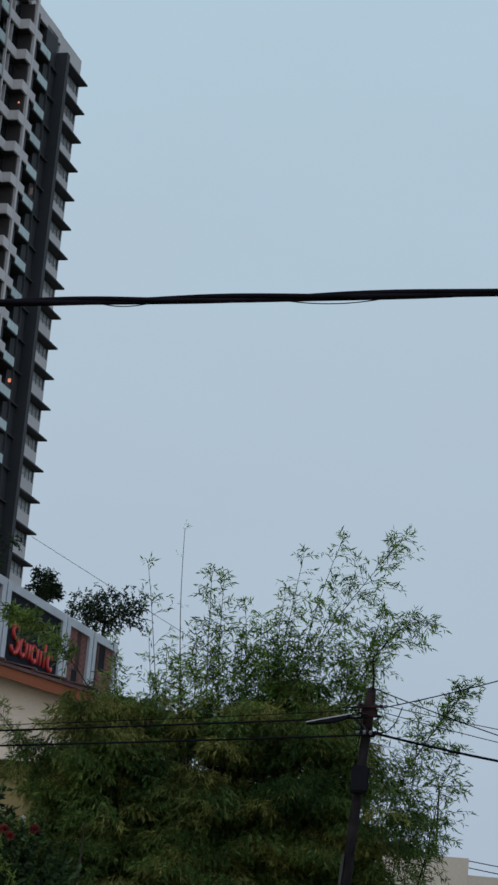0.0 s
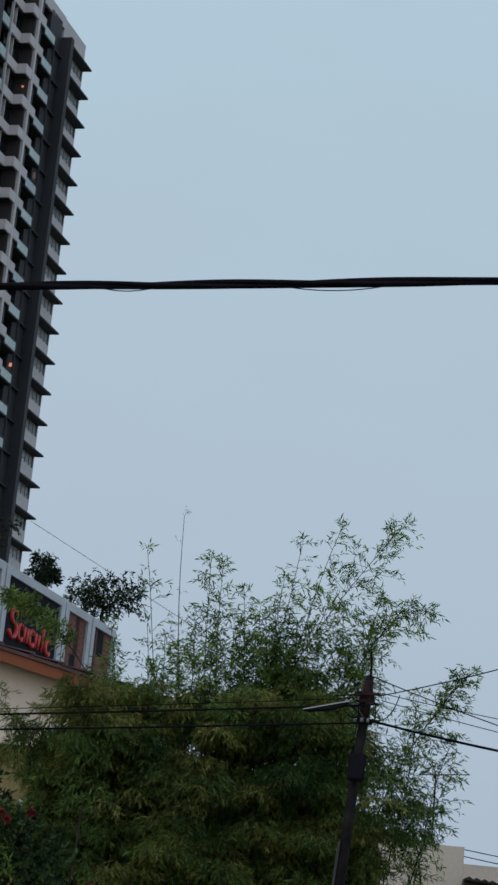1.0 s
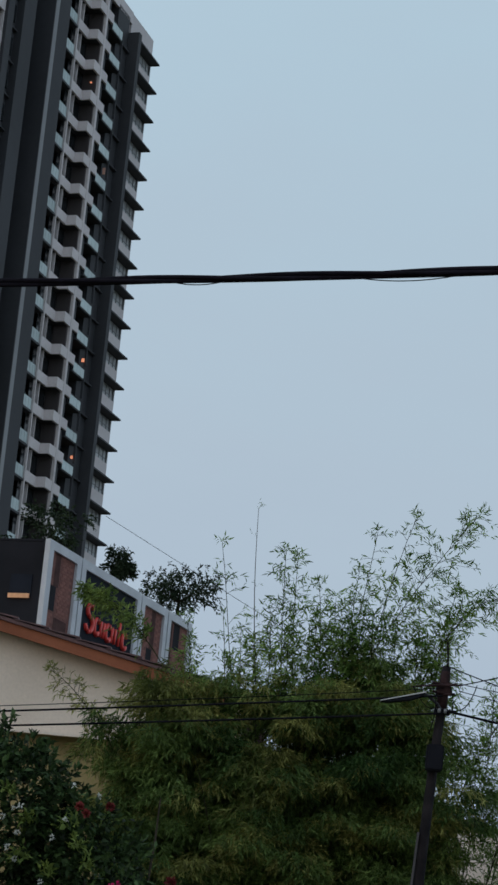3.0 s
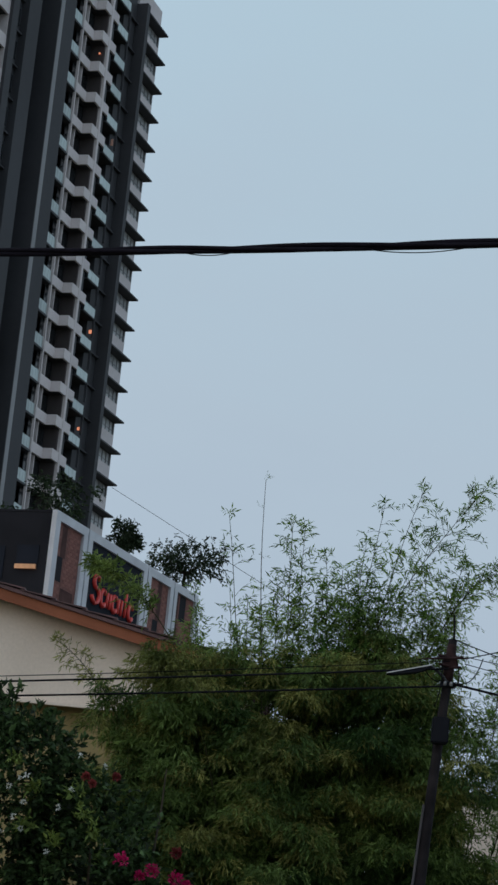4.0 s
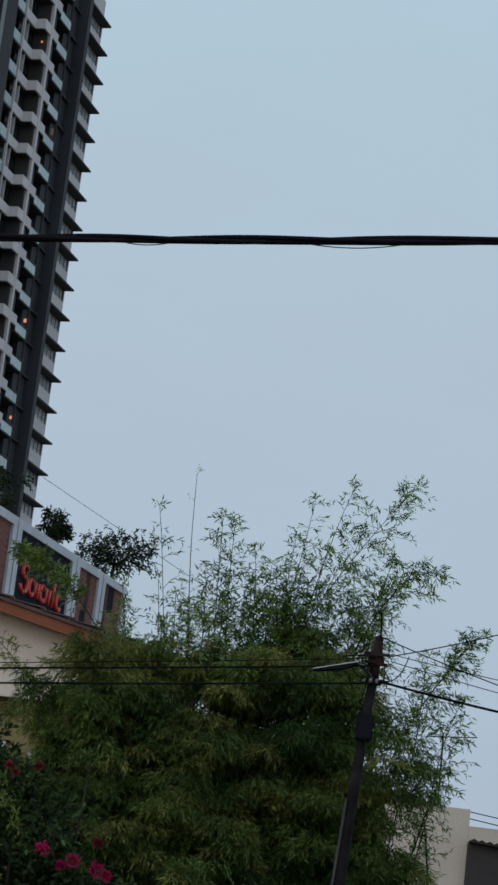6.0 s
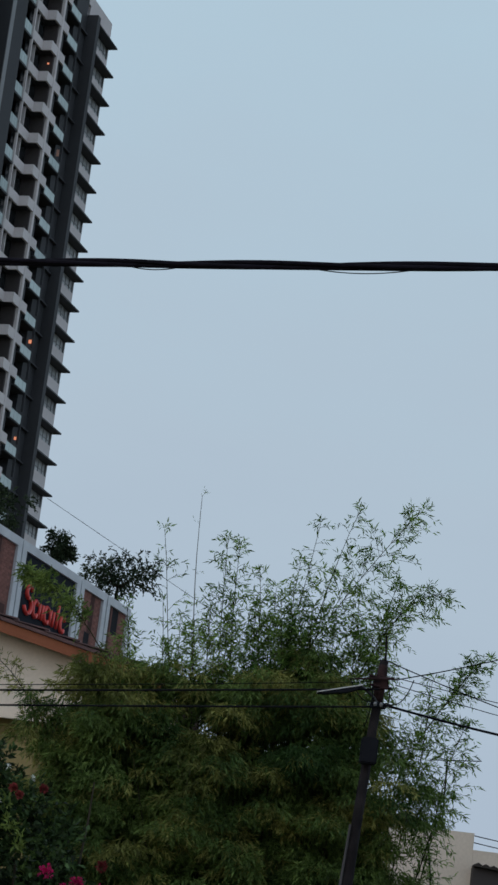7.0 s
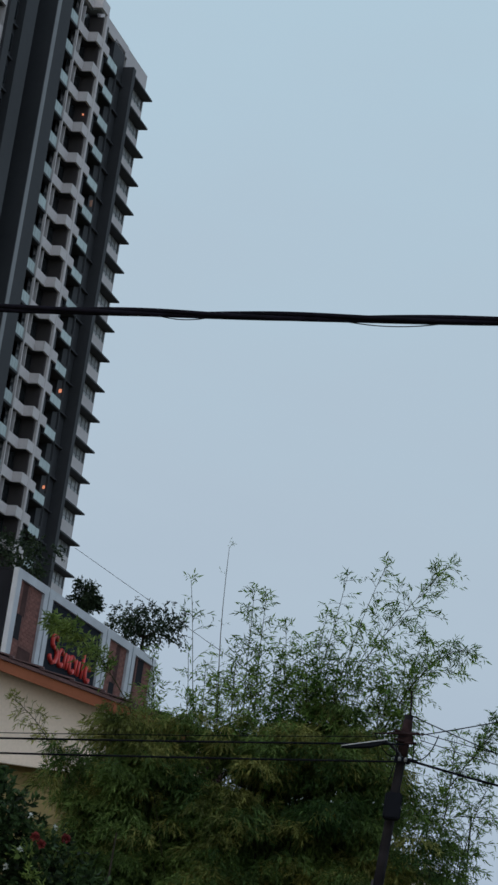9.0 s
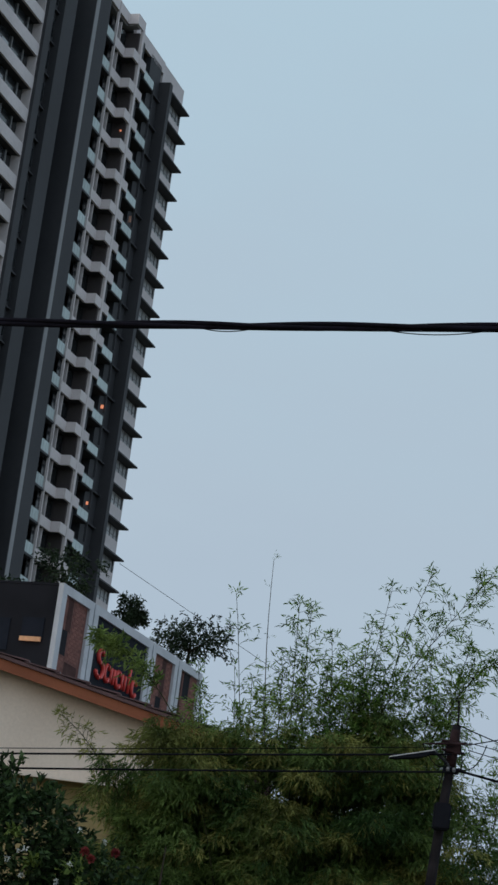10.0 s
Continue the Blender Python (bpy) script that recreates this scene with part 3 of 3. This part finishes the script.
part("top_cover", bm, "lamp_shell", lamp, "pale metal top cover")


def cable(name, label, a, b, sag, r, sides=6, n=28):
    bm = bmesh.new()
    tube(bm, bend(a, b, (0, 0, -sag), n), r, sides)
    return tagged(part(name, bm, "cable", smooth=True), label, "cable", "wires at the pole")


cable("overhead_wire", "thin black service wire running to the pole", (-9.5, 31.8, 5.45), (pole_x(6.8), PY - 0.12, 6.84), 0.03, 0.014)
cable("overhead_wire", "thin black service wire below another", (-9.5, 31.7, 5.27), (pole_x(6.62), PY - 0.14, 6.59), 0.03, 0.014)
cable("overhead_wire", "very thin wire above the service wires", (-9.5, 31.9, 5.55), (pole_x(6.9), PY - 0.1, 6.95), 0.05, 0.006)
cable("house_wire", "thin wire leaving the low house", (5.27, 47.9, 6.70), (12.0, 47.0, 6.15), 0.08, 0.010)
cable("house_wire", "thin lower wire leaving the low house", (5.27, 47.9, 6.56), (12.0, 47.0, 5.95), 0.08, 0.010)
cable("overhead_cable", "thick black cable leaving the pole collar", (pole_x(6.62) + 0.1, PY - 0.12, 6.63), (9.5, 31.0, 6.1), 0.2, 0.018)
cable("overhead_wire", "thin wire from the pole top", (pole_x(7.2), PY - 0.08, 7.27), (9.5, 33.0, 6.1), 0.25, 0.008)
cable("overhead_wire", "thin wire from the rusty bracket", (pole_x(7) + 0.2, PY - 0.1, 7.03), (9.5, 34.0, 6.9), 0.12, 0.006)
cable("overhead_wire", "thin wire from the lower bracket", (pole_x(7) + 0.2, PY - 0.1, 6.93), (9.5, 33.5, 6.35), 0.12, 0.006)
cable("overhead_wire", "thin wire rising from the pole bracket", (pole_x(7) + 0.2, PY - 0.1, 7.0), (9.5, 29.0, 10.1), 0.35, 0.008)
cable("distant_wire", "thin far wire sloping down from the tower", (-20.8, 226, 53.8), (18.0, 226, 33.5), 0.0, 0.024)

# ---- twisted overhead cable in the foreground ----
bundle = thing("bundled_cable", (0, 10.97, 5.445), "thick twisted bundle of black overhead cables", "cable")


def bundle_mid(x):
    return Vector((x, 10.97 - 0.335 * x, 5.470 + 0.004 * x * x))


for i in range(3):
    bm = bmesh.new()
    pts = []
    for j in range(721):
        x = -13 + 26 * j / 720
        turn = 2 * math.pi * (x / 2.7) + i * math.pi / 1.5 + 0.35 * math.sin(x * 2.1 + i)
        rad = 0.0120 + 0.0042 * math.sin(3.1 * x + 2 * i)
        pts.append(bundle_mid(x) + Vector((0, math.cos(turn) * rad, math.sin(turn) * rad)))
    tube(bm, pts, 0.0128, 9)
    part("strand", bm, "sheath", bundle, smooth=True)
for a, b, drop in ((-0.80, -0.54, 0.016), (0.13, 0.64, 0.024)):
    bm = bmesh.new()
    tube(bm, bend(bundle_mid(a) - Vector((0, 0.01, 0.018)), bundle_mid(b) - Vector((0, 0.01, 0.016)), (0, 0, -drop), 18), 0.0028, 5)
    part("loose_strand", bm, "cable", bundle, "thin loose wire hanging under the bundle")

for x in (-13.0, 13.0):  # the posts that carry it
    post = thing("cable_post", (x, bundle_mid(x).y, 0), "plain dark wooden post carrying a cable bundle", "post", "cable posts")
    top = bundle_mid(x).z
    bm = bmesh.new()
    tube(bm, [(x, bundle_mid(x).y + 0.14, z) for z in (0, 0.5 * top, top + 0.6)], [0.13, 0.115, 0.10], 14)
    part("shaft", bm, "pole", post, smooth=True)
    bm = bmesh.new()
    block(bm, x - 0.04, x + 0.04, bundle_mid(x).y - 0.03, bundle_mid(x).y + 0.14, top - 0.03, top + 0.05)
    part("clamp", bm, "rust", post)

# ---- bamboo clump ----
bamboo = thing("bamboo_clump", (0.4, 35.2, 0), "dense bamboo clump with arching leafy tips above a dark mass", "bamboo")


def culm(base, top, lift, r0=0.016, mat="culm", n=22):
    pts = bend(base, top, lift, n)
    sway = rng.uniform(0, 6)
    for i, q in enumerate(pts):
        q.x += 0.05 * math.sin(sway + 0.55 * i) * i / n
    bm = bmesh.new()
    tube(bm, pts, [r0 * (1 - 0.93 * (i / n)) + 0.0025 for i in range(n + 1)], 6)
    part("culm", bm, mat, bamboo, smooth=True)
    return np.array([tuple(p) for p in pts])


twigs = bmesh.new()


def dress(pts, start, count, reach, leaf=0.110):
    """Side twigs along the upper part of a culm, with small drooping clusters of leaves on them."""
    nodes, ways = [], []
    for k in range(count):
        t = start + (1 - start) * rng.uniform(0, 1) ** 1.05
        i = t * (len(pts) - 1)
        lo = min(int(i), len(pts) - 2)
        p = pts[lo] + (pts[lo + 1] - pts[lo]) * (i - lo)
        d = unit(pts[lo + 1] - pts[lo])
        out = unit(d * 0.75 + unit(rng.normal(size=3)) * [1, 0.8, 1] * 0.95 + [0, 0, 0.12])
        far = reach * min(1.0, 0.26 + 1.3 * (1 - t) / (1 - start)) * rng.uniform(0.5, 1.1)
        e = p + out * far + np.array([0, 0, -0.22 * far])
        m = (p + e) / 2 + np.array([0, 0, 0.10 * far])
        tube(twigs, [p, m, e], [0.0045, 0.0035, 0.0025], 3)
        for u in np.linspace(0.30, 1.0, max(2, int(far / 0.085))):
            nodes.append((p + (m - p) * 2 * u if u < 0.5 else m + (e - m) * (2 * u - 1)) + rng.normal(0, 0.02, 3))
            ways.append(out + rng.normal(0, 0.5, 3))
    for k in range(5):  # the leafy tip
        nodes.append(pts[-1] + rng.normal(0, 0.02, 3))
        ways.append(unit(pts[-1] - pts[-3]) + rng.normal(0, 0.6, 3))
    return sprays(np.array(nodes), np.array(ways), 4, 0.13, leaf, 0.40)


TIPS = [  # base x, y; tip x, y, z; bow; twigs; reach; first dressed share
    ((0.5, 35.2), (2.60, 35.0, 10.24), (-1.10, 0, 0.75), 72, 1.00, 0.62),
    ((0.6, 35.2), (1.66, 35.0, 10.10), (-0.55, 0, 0.35), 24, 0.50, 0.74),
    ((0.6, 35.3), (1.03, 35.1, 9.84), (-0.35, 0, 0.20), 28, 0.42, 0.74),
    ((0.7, 35.5), (0.84, 35.3, 9.25), (-0.20, 0, 0.10), 36, 0.45, 0.72),
    ((1.2, 35.4), (3.08, 34.8, 8.86), (-0.45, 0, 2.35), 84, 0.60, 0.54),
    ((1.3, 35.3), (2.35, 34.9, 8.98), (-0.10, 0, 0.90), 44, 0.45, 0.68),
    ((1.5, 35.4), (3.85, 35.2, 8.05), (-0.20, 0, 1.45), 70, 0.60, 0.56),
    ((0.1, 35.3), (-0.42, 35.2, 9.42), (0.10, 0, 0.10), 60, 0.45, 0.74),
    ((0.1, 35.2), (-0.20, 35.1, 9.34), (0.10, 0, 0.10), 44, 0.40, 0.76),
    ((0.3, 35.1), (0.16, 35.2, 8.96), (0.15, 0, 0.10), 44, 0.42, 0.74),
    ((0.2, 35.0), (0.45, 35.6, 8.85), (0.25, 0, 0.10), 44, 0.45, 0.72),
    ((-0.3, 35.4), (-1.43, 35.3, 9.50), (0.25, 0, 0.0), 15, 0.45, 0.72),
    ((-0.4, 35.2), (-1.30, 35.0, 8.30), (0.10, 0, 0.2), 34, 0.42, 0.72),
    ((-0.3, 35.1), (-1.85, 35.0, 8.25), (0.10, 0, 0.3), 26, 0.34, 0.76),
    ((1.8, 35.6), (2.30, 35.4, 8.50), (0.05, 0, 0.2), 44, 0.55, 0.66),
    ((1.0, 35.1), (0.75, 35.2, 8.75), (0.10, 0, 0.2), 54, 0.50, 0.68),
    ((1.5, 34.9), (1.75, 35.0, 8.80), (0.0, 0, 0.2), 60, 0.60, 0.66),
    ((2.0, 35.2), (3.55, 35.2, 6.90), (0.20, 0, 0.9), 76, 0.55, 0.52),
    ((2.0, 35.5), (3.45, 35.4, 5.90), (0.20, 0, 0.9), 46, 0.50, 0.50),
    ((-1.5, 35.2), (-3.75, 34.9, 7.2), (0.10, 0, 1.55), 34, 0.30, 0.66),
    ((-1.2, 35.1), (-3.30, 34.9, 6.7), (0.10, 0, 1.45), 34, 0.30, 0.66),
    ((-0.2, 34.6), (-3.36, 34.4, 8.40), (0.30, 0, 1.90), 120, 0.19, 0.74),
    ((-0.6, 35.3), (-1.75, 35.0, 7.85), (0.0, 0, 0.3), 55, 0.50, 0.76),
    ((-0.2, 35.4), (-0.55, 35.2, 8.30), (0.0, 0, 0.2), 50, 0.55, 0.74),
    ((0.3, 35.0), (0.15, 34.9, 8.40), (0.0, 0, 0.2), 50, 0.55, 0.74),
    ((0.6, 35.0), (0.60, 34.8, 8.50), (0.1, 0, 0.2), 50, 0.60, 0.72),
    ((2.1, 35.4), (3.05, 35.1, 7.60), (0.1, 0, 0.6), 76, 0.55, 0.60),
    ((0.0, 35.2), (-1.00, 35.1, 8.10), (0.0, 0, 0.2), 50, 0.50, 0.72),
    ((0.4, 35.1), (0.30, 34.9, 8.25), (0.05, 0, 0.1), 38, 0.55, 0.84),
    ((0.8, 35.2), (0.70, 35.0, 8.40), (0.05, 0, 0.1), 42, 0.60, 0.83),
    ((1.0, 35.1), (1.10, 34.9, 8.45), (0.00, 0, 0.1), 42, 0.60, 0.83),
    ((1.3, 35.3), (1.45, 35.1, 8.35), (0.00, 0, 0.1), 42, 0.60, 0.83),
    ((1.5, 35.2), (1.85, 35.0, 8.20), (0.00, 0, 0.1), 42, 0.55, 0.83),
    ((1.6, 35.3), (2.15, 35.0, 7.90), (0.00, 0, 0.1), 50, 0.50, 0.82),
    ((-0.2, 35.2), (-0.25, 35.0, 8.15), (0.00, 0, 0.1), 50, 0.50, 0.84),
    ((-0.5, 35.2), (-0.75, 35.0, 7.95), (0.00, 0, 0.1), 46, 0.45, 0.84),
]
fresh, turning, young = [[], [], []], [[], [], []], [[], [], []]  # turning: the yellowing sprays that arch out over the shop; young: the lime one
for b, tip, bow, count, reach, start in TIPS:
    pts = culm((*b, 0), tip, bow)
    for store, piece in zip(young if tip[2] > 8 and tip[0] < -3 else turning if tip[0] < -3 else fresh, dress(pts, start, count, reach)):
        store.append(piece)
pts = culm((-0.40, 35.1, 0), (-0.87, 35.1, 10.06), (0.10, 0, 0.0), 0.020, "dry_culm")
for store, piece in zip(fresh, dress(pts, 0.66, 9, 0.16, 0.05)):
    store.append(piece)
for k in range(26):  # culms inside the mass
    x, y = rng.uniform(-0.9, 1.5), rng.uniform(34.9, 36.0)
    culm((x, y, 0), (x + rng.uniform(-1.0, 0.8), y + rng.uniform(-0.3, 0.5), rng.uniform(5.8, 7.4)), (0, 0, 0.3), 0.03, n=10)
part("branchlet", twigs, "culm", bamboo)["kind"] = "stuff"
basep, wayp, size = (np.concatenate(s) for s in fresh)
part_of("leaf_sprays", leaves_mesh("leaf_sprays", basep, wayp, size, size * 0.21), "bamboo_bright", bamboo, "fresh green lance-shaped leaves on the arching tips, brightened as if lit through")

basep, wayp, size = (np.concatenate(q) for q in young)
part_of("leaf_sprays", leaves_mesh("leaf_sprays", basep, wayp, size, size * 0.26), "lime_leaf", bamboo, "lime-green leaves arching over the sign")

LOBES = [  # centre, radii, plates of leaves on the outside, share of yellowing and lit-looking leaves
    ((-0.9, 35.3, 5.0), (1.8, 1.3, 2.05), 230, 0.40),
    ((0.7, 35.3, 5.4), (1.7, 1.4, 1.95), 250, 0.22),
    ((1.85, 35.4, 5.1), (0.95, 1.1, 2.15), 165, 0.20),
    ((-2.1, 35.2, 4.2), (1.3, 1.0, 1.65), 160, 0.40),
    ((0.3, 35.2, 3.0), (2.6, 1.5, 1.9), 110, 0.25),
    ((2.1, 35.6, 4.1), (0.75, 0.9, 1.7), 62, 0.15),
    ((1.15, 35.4, 7.4), (1.05, 0.8, 0.45), 20, 0.20),
    ((0.2, 35.2, 7.0), (1.6, 0.8, 0.45), 66, 0.60),
    ((-1.7, 35.0, 6.15), (0.85, 0.7, 0.75), 60, 0.75),
    ((-1.70, 34.9, 6.80), (0.90, 0.6, 0.62), 52, 0.95),
    ((0.6, 34.6, 6.95), (1.75, 0.4, 0.45), 84, 0.75),
    ((-2.35, 34.9, 6.35), (0.80, 0.5, 0.70), 14, 0.95),
    ((0.0, 36.4, 5.1), (2.2, 0.35, 1.95), 70, 0.10),
]
stores = {"bamboo_leaf": ([], [], []), "bamboo_yellow": turning}


def plate(centre, out, width, n):
    """One drooping layer of leaves: twigs fan out from its middle and bow down at the rim."""
    turn, far = rng.uniform(0, 2 * math.pi, n), np.sqrt(rng.uniform(0.0, 1.0, n))
    flat = np.stack([np.cos(turn), np.sin(turn), np.zeros(n)], 1)
    lean = np.array([out[0], out[1], 0.0]) * 0.35
    node = centre + (flat + lean * far[:, None]) * (width * far)[:, None]
    node[:, 2] += width * (0.30 - 0.55 * far ** 2) + rng.normal(0, 0.035, n)
    way = flat * 0.9 + np.array([out[0] * 0.5, out[1] * 0.5, 0.0]) + np.outer(far, (0, 0, -0.55)) + rng.normal(0, 0.38, (n, 3))
    return node, way


for c, r, count, share in LOBES:
    c, r = np.array(c), np.array(r)
    boughs = []  # where the plates gather, with dark gaps between
    for k in range(max(5, count // 6)):
        d = rng.normal(size=3)
        d[1] = -abs(d[1]) if rng.uniform() < 0.85 else d[1]
        d = unit(d)
        # upward boughs get more pale leaves, putting top light into leaf colour
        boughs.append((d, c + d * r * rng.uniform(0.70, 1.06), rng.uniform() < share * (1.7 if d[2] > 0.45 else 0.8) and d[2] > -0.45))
    for k in range(count):
        d, middle, gold = boughs[rng.integers(0, len(boughs))]
        centre = middle + rng.normal(0, 1, 3) * [0.20, 0.16, 0.13] * min(1.0, 0.4 + 0.6 * min(r))
        width = rng.uniform(0.12, 0.32) * min(1.0, 0.5 + 0.4 * min(r))
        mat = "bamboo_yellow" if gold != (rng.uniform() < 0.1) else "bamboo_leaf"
        node, way = plate(centre, d, width, int(240 * width * rng.uniform(0.5, 1.2)))
        for store, piece in zip(stores[mat], sprays(node, way, 4, 0.15, 0.110, 0.4)):
            store.append(piece)
    core = int(14 * count)  # the close growth inside, which stops the light
    node = c + unit(rng.normal(size=(core, 3))) * rng.uniform(0.2, 0.78, (core, 1)) * r + [0, 0.35, 0]
    for store, piece in zip(stores["bamboo_leaf"], sprays(node, rng.normal(0, 0.6, (core, 3)) + [0, 0, -0.3], 8, 0.24, 0.15, 0.55)):
        store.append(piece)
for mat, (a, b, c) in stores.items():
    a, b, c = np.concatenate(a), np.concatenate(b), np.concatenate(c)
    part_of("foliage", leaves_mesh("foliage", a, b, c, c * 0.20), mat, bamboo, "dense dark green leaves" if mat == "bamboo_leaf" else "olive leaves, some yellowing, some standing for lit upper boughs")["kind"] = "stuff"

# ---- flowering shrub ----
shrub = thing("flowering_shrub", (-2.6, 26, 0), "dark glossy shrub with a few magenta flowers", "shrub")
for k in range(9):
    bm = bmesh.new()
    x, y = rng.normal(-2.9, 0.6), rng.normal(26.2, 0.3)
    tube(bm, bend((x * 0.4 - 1.7, 26.2, 0), (x, y, rng.uniform(3.2, 4.6)), (rng.normal(0, 0.1), 0, 0.2), 8), [0.04 - 0.004 * i for i in range(9)], 6)
    part("stem", bm, "bark", shrub)
a, b, c = [], [], []
for centre, r, n in (((-3.3, 26.2, 3.9), (1.0, 0.7, 1.12), 2600), ((-2.3, 26.2, 3.3), (0.75, 0.6, 1.05), 1500), ((-1.6, 26.2, 2.6), (0.8, 0.6, 0.75), 1200), ((-4.2, 26.3, 4.2), (0.8, 0.7, 1.1), 900)):
    heads = unit(rng.normal(size=(n // 12, 3))) * rng.uniform(0.5, 1.0, (n // 12, 1)) ** 0.6
    inner = heads[rng.integers(0, len(heads), n)] + rng.normal(0, 0.09, (n, 3))
    p, d, s = sprays(np.array(centre) + inner * np.array(r), unit(inner) + rng.normal(0, 0.4, (n, 3)) + [0, -0.3, 0.2], 4, 0.16, 0.105, 0.2)
    a.append(p), b.append(d), c.append(s)
a, b, c = np.concatenate(a), np.concatenate(b), np.concatenate(c)
part_of("foliage", leaves_mesh("foliage", a, b, c, c * 0.48), "shrub_leaf", shrub)
for x, z, w in ((-2.36, 4.02, 0.17), (-2.30, 3.78, 0.14), (-2.83, 3.98, 0.12), (-2.86, 3.62, 0.15), (-2.15, 3.60, 0.12), (-3.05, 4.30, 0.14), (-2.55, 3.45, 0.12)):
    node = np.array([x, 25.45, z]) + unit(rng.normal(size=(12, 3))) * w * 0.75 * rng.uniform(0.3, 1, (12, 1)) * [1, 0.6, 0.8]
    p, d, q = sprays(node, rng.normal(0, 0.5, (12, 3)) + [0, -0.4, 0.5], 4, 0.10, 0.085, 0.1)
    part_of("young_leaves", leaves_mesh("young_leaves", p, d, q, q * 0.42), "lime_leaf", shrub, "fresh lime-green young leaves")
# small white flecks set among the shrub's leaves
for x, z in ((-2.96, 4.12), (-2.90, 4.16), (-3.08, 4.02), (-2.40, 4.04), (-2.52, 3.84), (-2.90, 3.86), (-2.90, 3.58), (-3.10, 3.52), (-2.60, 3.36), (-2.34, 4.42), (-2.05, 4.33), (-2.99, 3.70)):
    inner = unit(rng.normal(size=(14, 3)))
    part_of("white_fleck", leaves_mesh("white_fleck", np.array([x, 25.3, z]) + inner * 0.012, inner + [0, -0.3, 0.2], rng.uniform(0.022, 0.042, 14), np.full(14, 0.022)), "pale_fleck", shrub, "cluster of small white flecks")
for (x, z, r, mat) in ((-1.825, 3.40, 0.10, "flower"), (-1.47, 3.31, 0.09, "flower"), (-1.60, 3.24, 0.06, "flower"), (-1.20, 3.25, 0.10, "flower"), (-1.08, 3.18, 0.07, "flower"),
                       (-1.222, 3.53, 0.06, "dull_flower"), (-2.32, 4.27, 0.04, "dull_flower"), (-2.24, 4.20, 0.04, "dull_flower"), (-1.98, 4.30, 0.04, "dull_flower")):
    k = 110
    inner = unit(rng.normal(size=(k, 3))) * rng.uniform(0.2, 1, (k, 1))
    y = 25.3
    x, z = x * y / 26, EYE + (z - EYE) * y / 26
    part_of("flower", leaves_mesh("flower", np.array([x, y, z]) + inner * r * 0.8, inner + [0, -0.4, 0.3], np.full(k, 0.034), np.full(k, 0.03)), mat, shrub, "magenta flower cluster" if mat == "flower" else "dull red flower")


# ---- trees behind ----
def tree(at, crown, radii, n, leaf, label, forks=7, dense=0.6):
    root = thing("tree", at, label, "tree", "background trees")
    c = np.array(crown)
    r = np.array(radii)
    bm = bmesh.new()
    mid = Vector((c[0] - at[0], c[1] - at[1], 0)) * 0.5
    tube(bm, bend(at, (c[0], c[1], c[2] - 0.2 * r[2]), (mid.x * 0.2, 0, 0), 10), [0.02 * (c[2]) * (1 - 0.07 * i) * 0.5 for i in range(11)], 8)
    part("trunk", bm, "bark", root, smooth=True)
    heads = unit(rng.normal(size=(forks * 6, 3))) * rng.uniform(0.3, 1.0, (forks * 6, 1))
    for h in heads[:forks * 3]:
        bm = bmesh.new()
        e = c + h * r * 0.95
        tube(bm, bend((c[0], c[1], c[2] - 0.5 * r[2]), e, (0, 0, -0.05 * r[2]), 6), [0.006 * r[0] * (7 - i) / 3 for i in range(7)], 5)
        part("limb", bm, "bark", root)
    pick = rng.integers(0, len(heads), n)
    inner = heads[pick] + rng.normal(0, 0.11, (n, 3)) * [1.2, 1.2, 0.7]
    p, d, s = sprays(c + inner * r, rng.normal(0, 0.5, (n, 3)) + inner * [1, 1, 0.3], 5, leaf * 2.0, leaf, 0.25)
    part_of("crown", leaves_mesh("crown", p, d, s, s * 0.5), "tree_leaf", root)
    return root


tree((-5.6, 100, 0), (-5.6, 100, 21.7), (1.85, 1.6, 1.15), 620, 0.17, "spreading dark tree beyond the sign building", 9)
tree((-8.5, 104, 0), (-8.68, 104, 23.35), (0.66, 0.58, 0.95), 700, 0.15, "small dense dark tree beyond the sign building", 5)
tree((-15.5, 130, 0), (-14.9, 130, 30.6), (1.7, 1.7, 2.3), 330, 0.26, "dark ragged tree in front of the tower", 6)
tree((-20.0, 128, 0), (-19.5, 128, 28.6), (2.6, 2.2, 2.2), 430, 0.26, "dark leafy tree in front of the tower", 6)

# ---- bricks of the panels, last ----
bm = bmesh.new()
block(bm, 0.0, 0.205, -0.004, 0.006, 0.0, 0.069, lambda s, o, z: (s * SA.x + o * SN.x, s * SA.y + o * SN.y, z))
brick_mesh = bpy.data.meshes.new("brick")
bmesh.ops.recalc_face_normals(bm, faces=bm.faces)
bm.to_mesh(brick_mesh), bm.free()
brick_mesh.materials.append(M["brick"])
for backing, a, b, holes in brick_fields:
    for row in range(34):
        z = STOP - 0.20 - 0.075 * (row + 1)
        if z < PB + 0.02:
            break
        at = a + 0.006 + (0.10 if row % 2 else 0.0)
        while at + 0.205 <= b:
            if not any(x0 - 0.205 < at < x1 and z0 - 0.062 < z < z1 for _, x0, x1, z0, z1 in holes):
                ob = new("brick", brick_mesh)
                ob.parent = backing
                ob.location = Vector(front(at, -0.01, z))
            at += 0.211
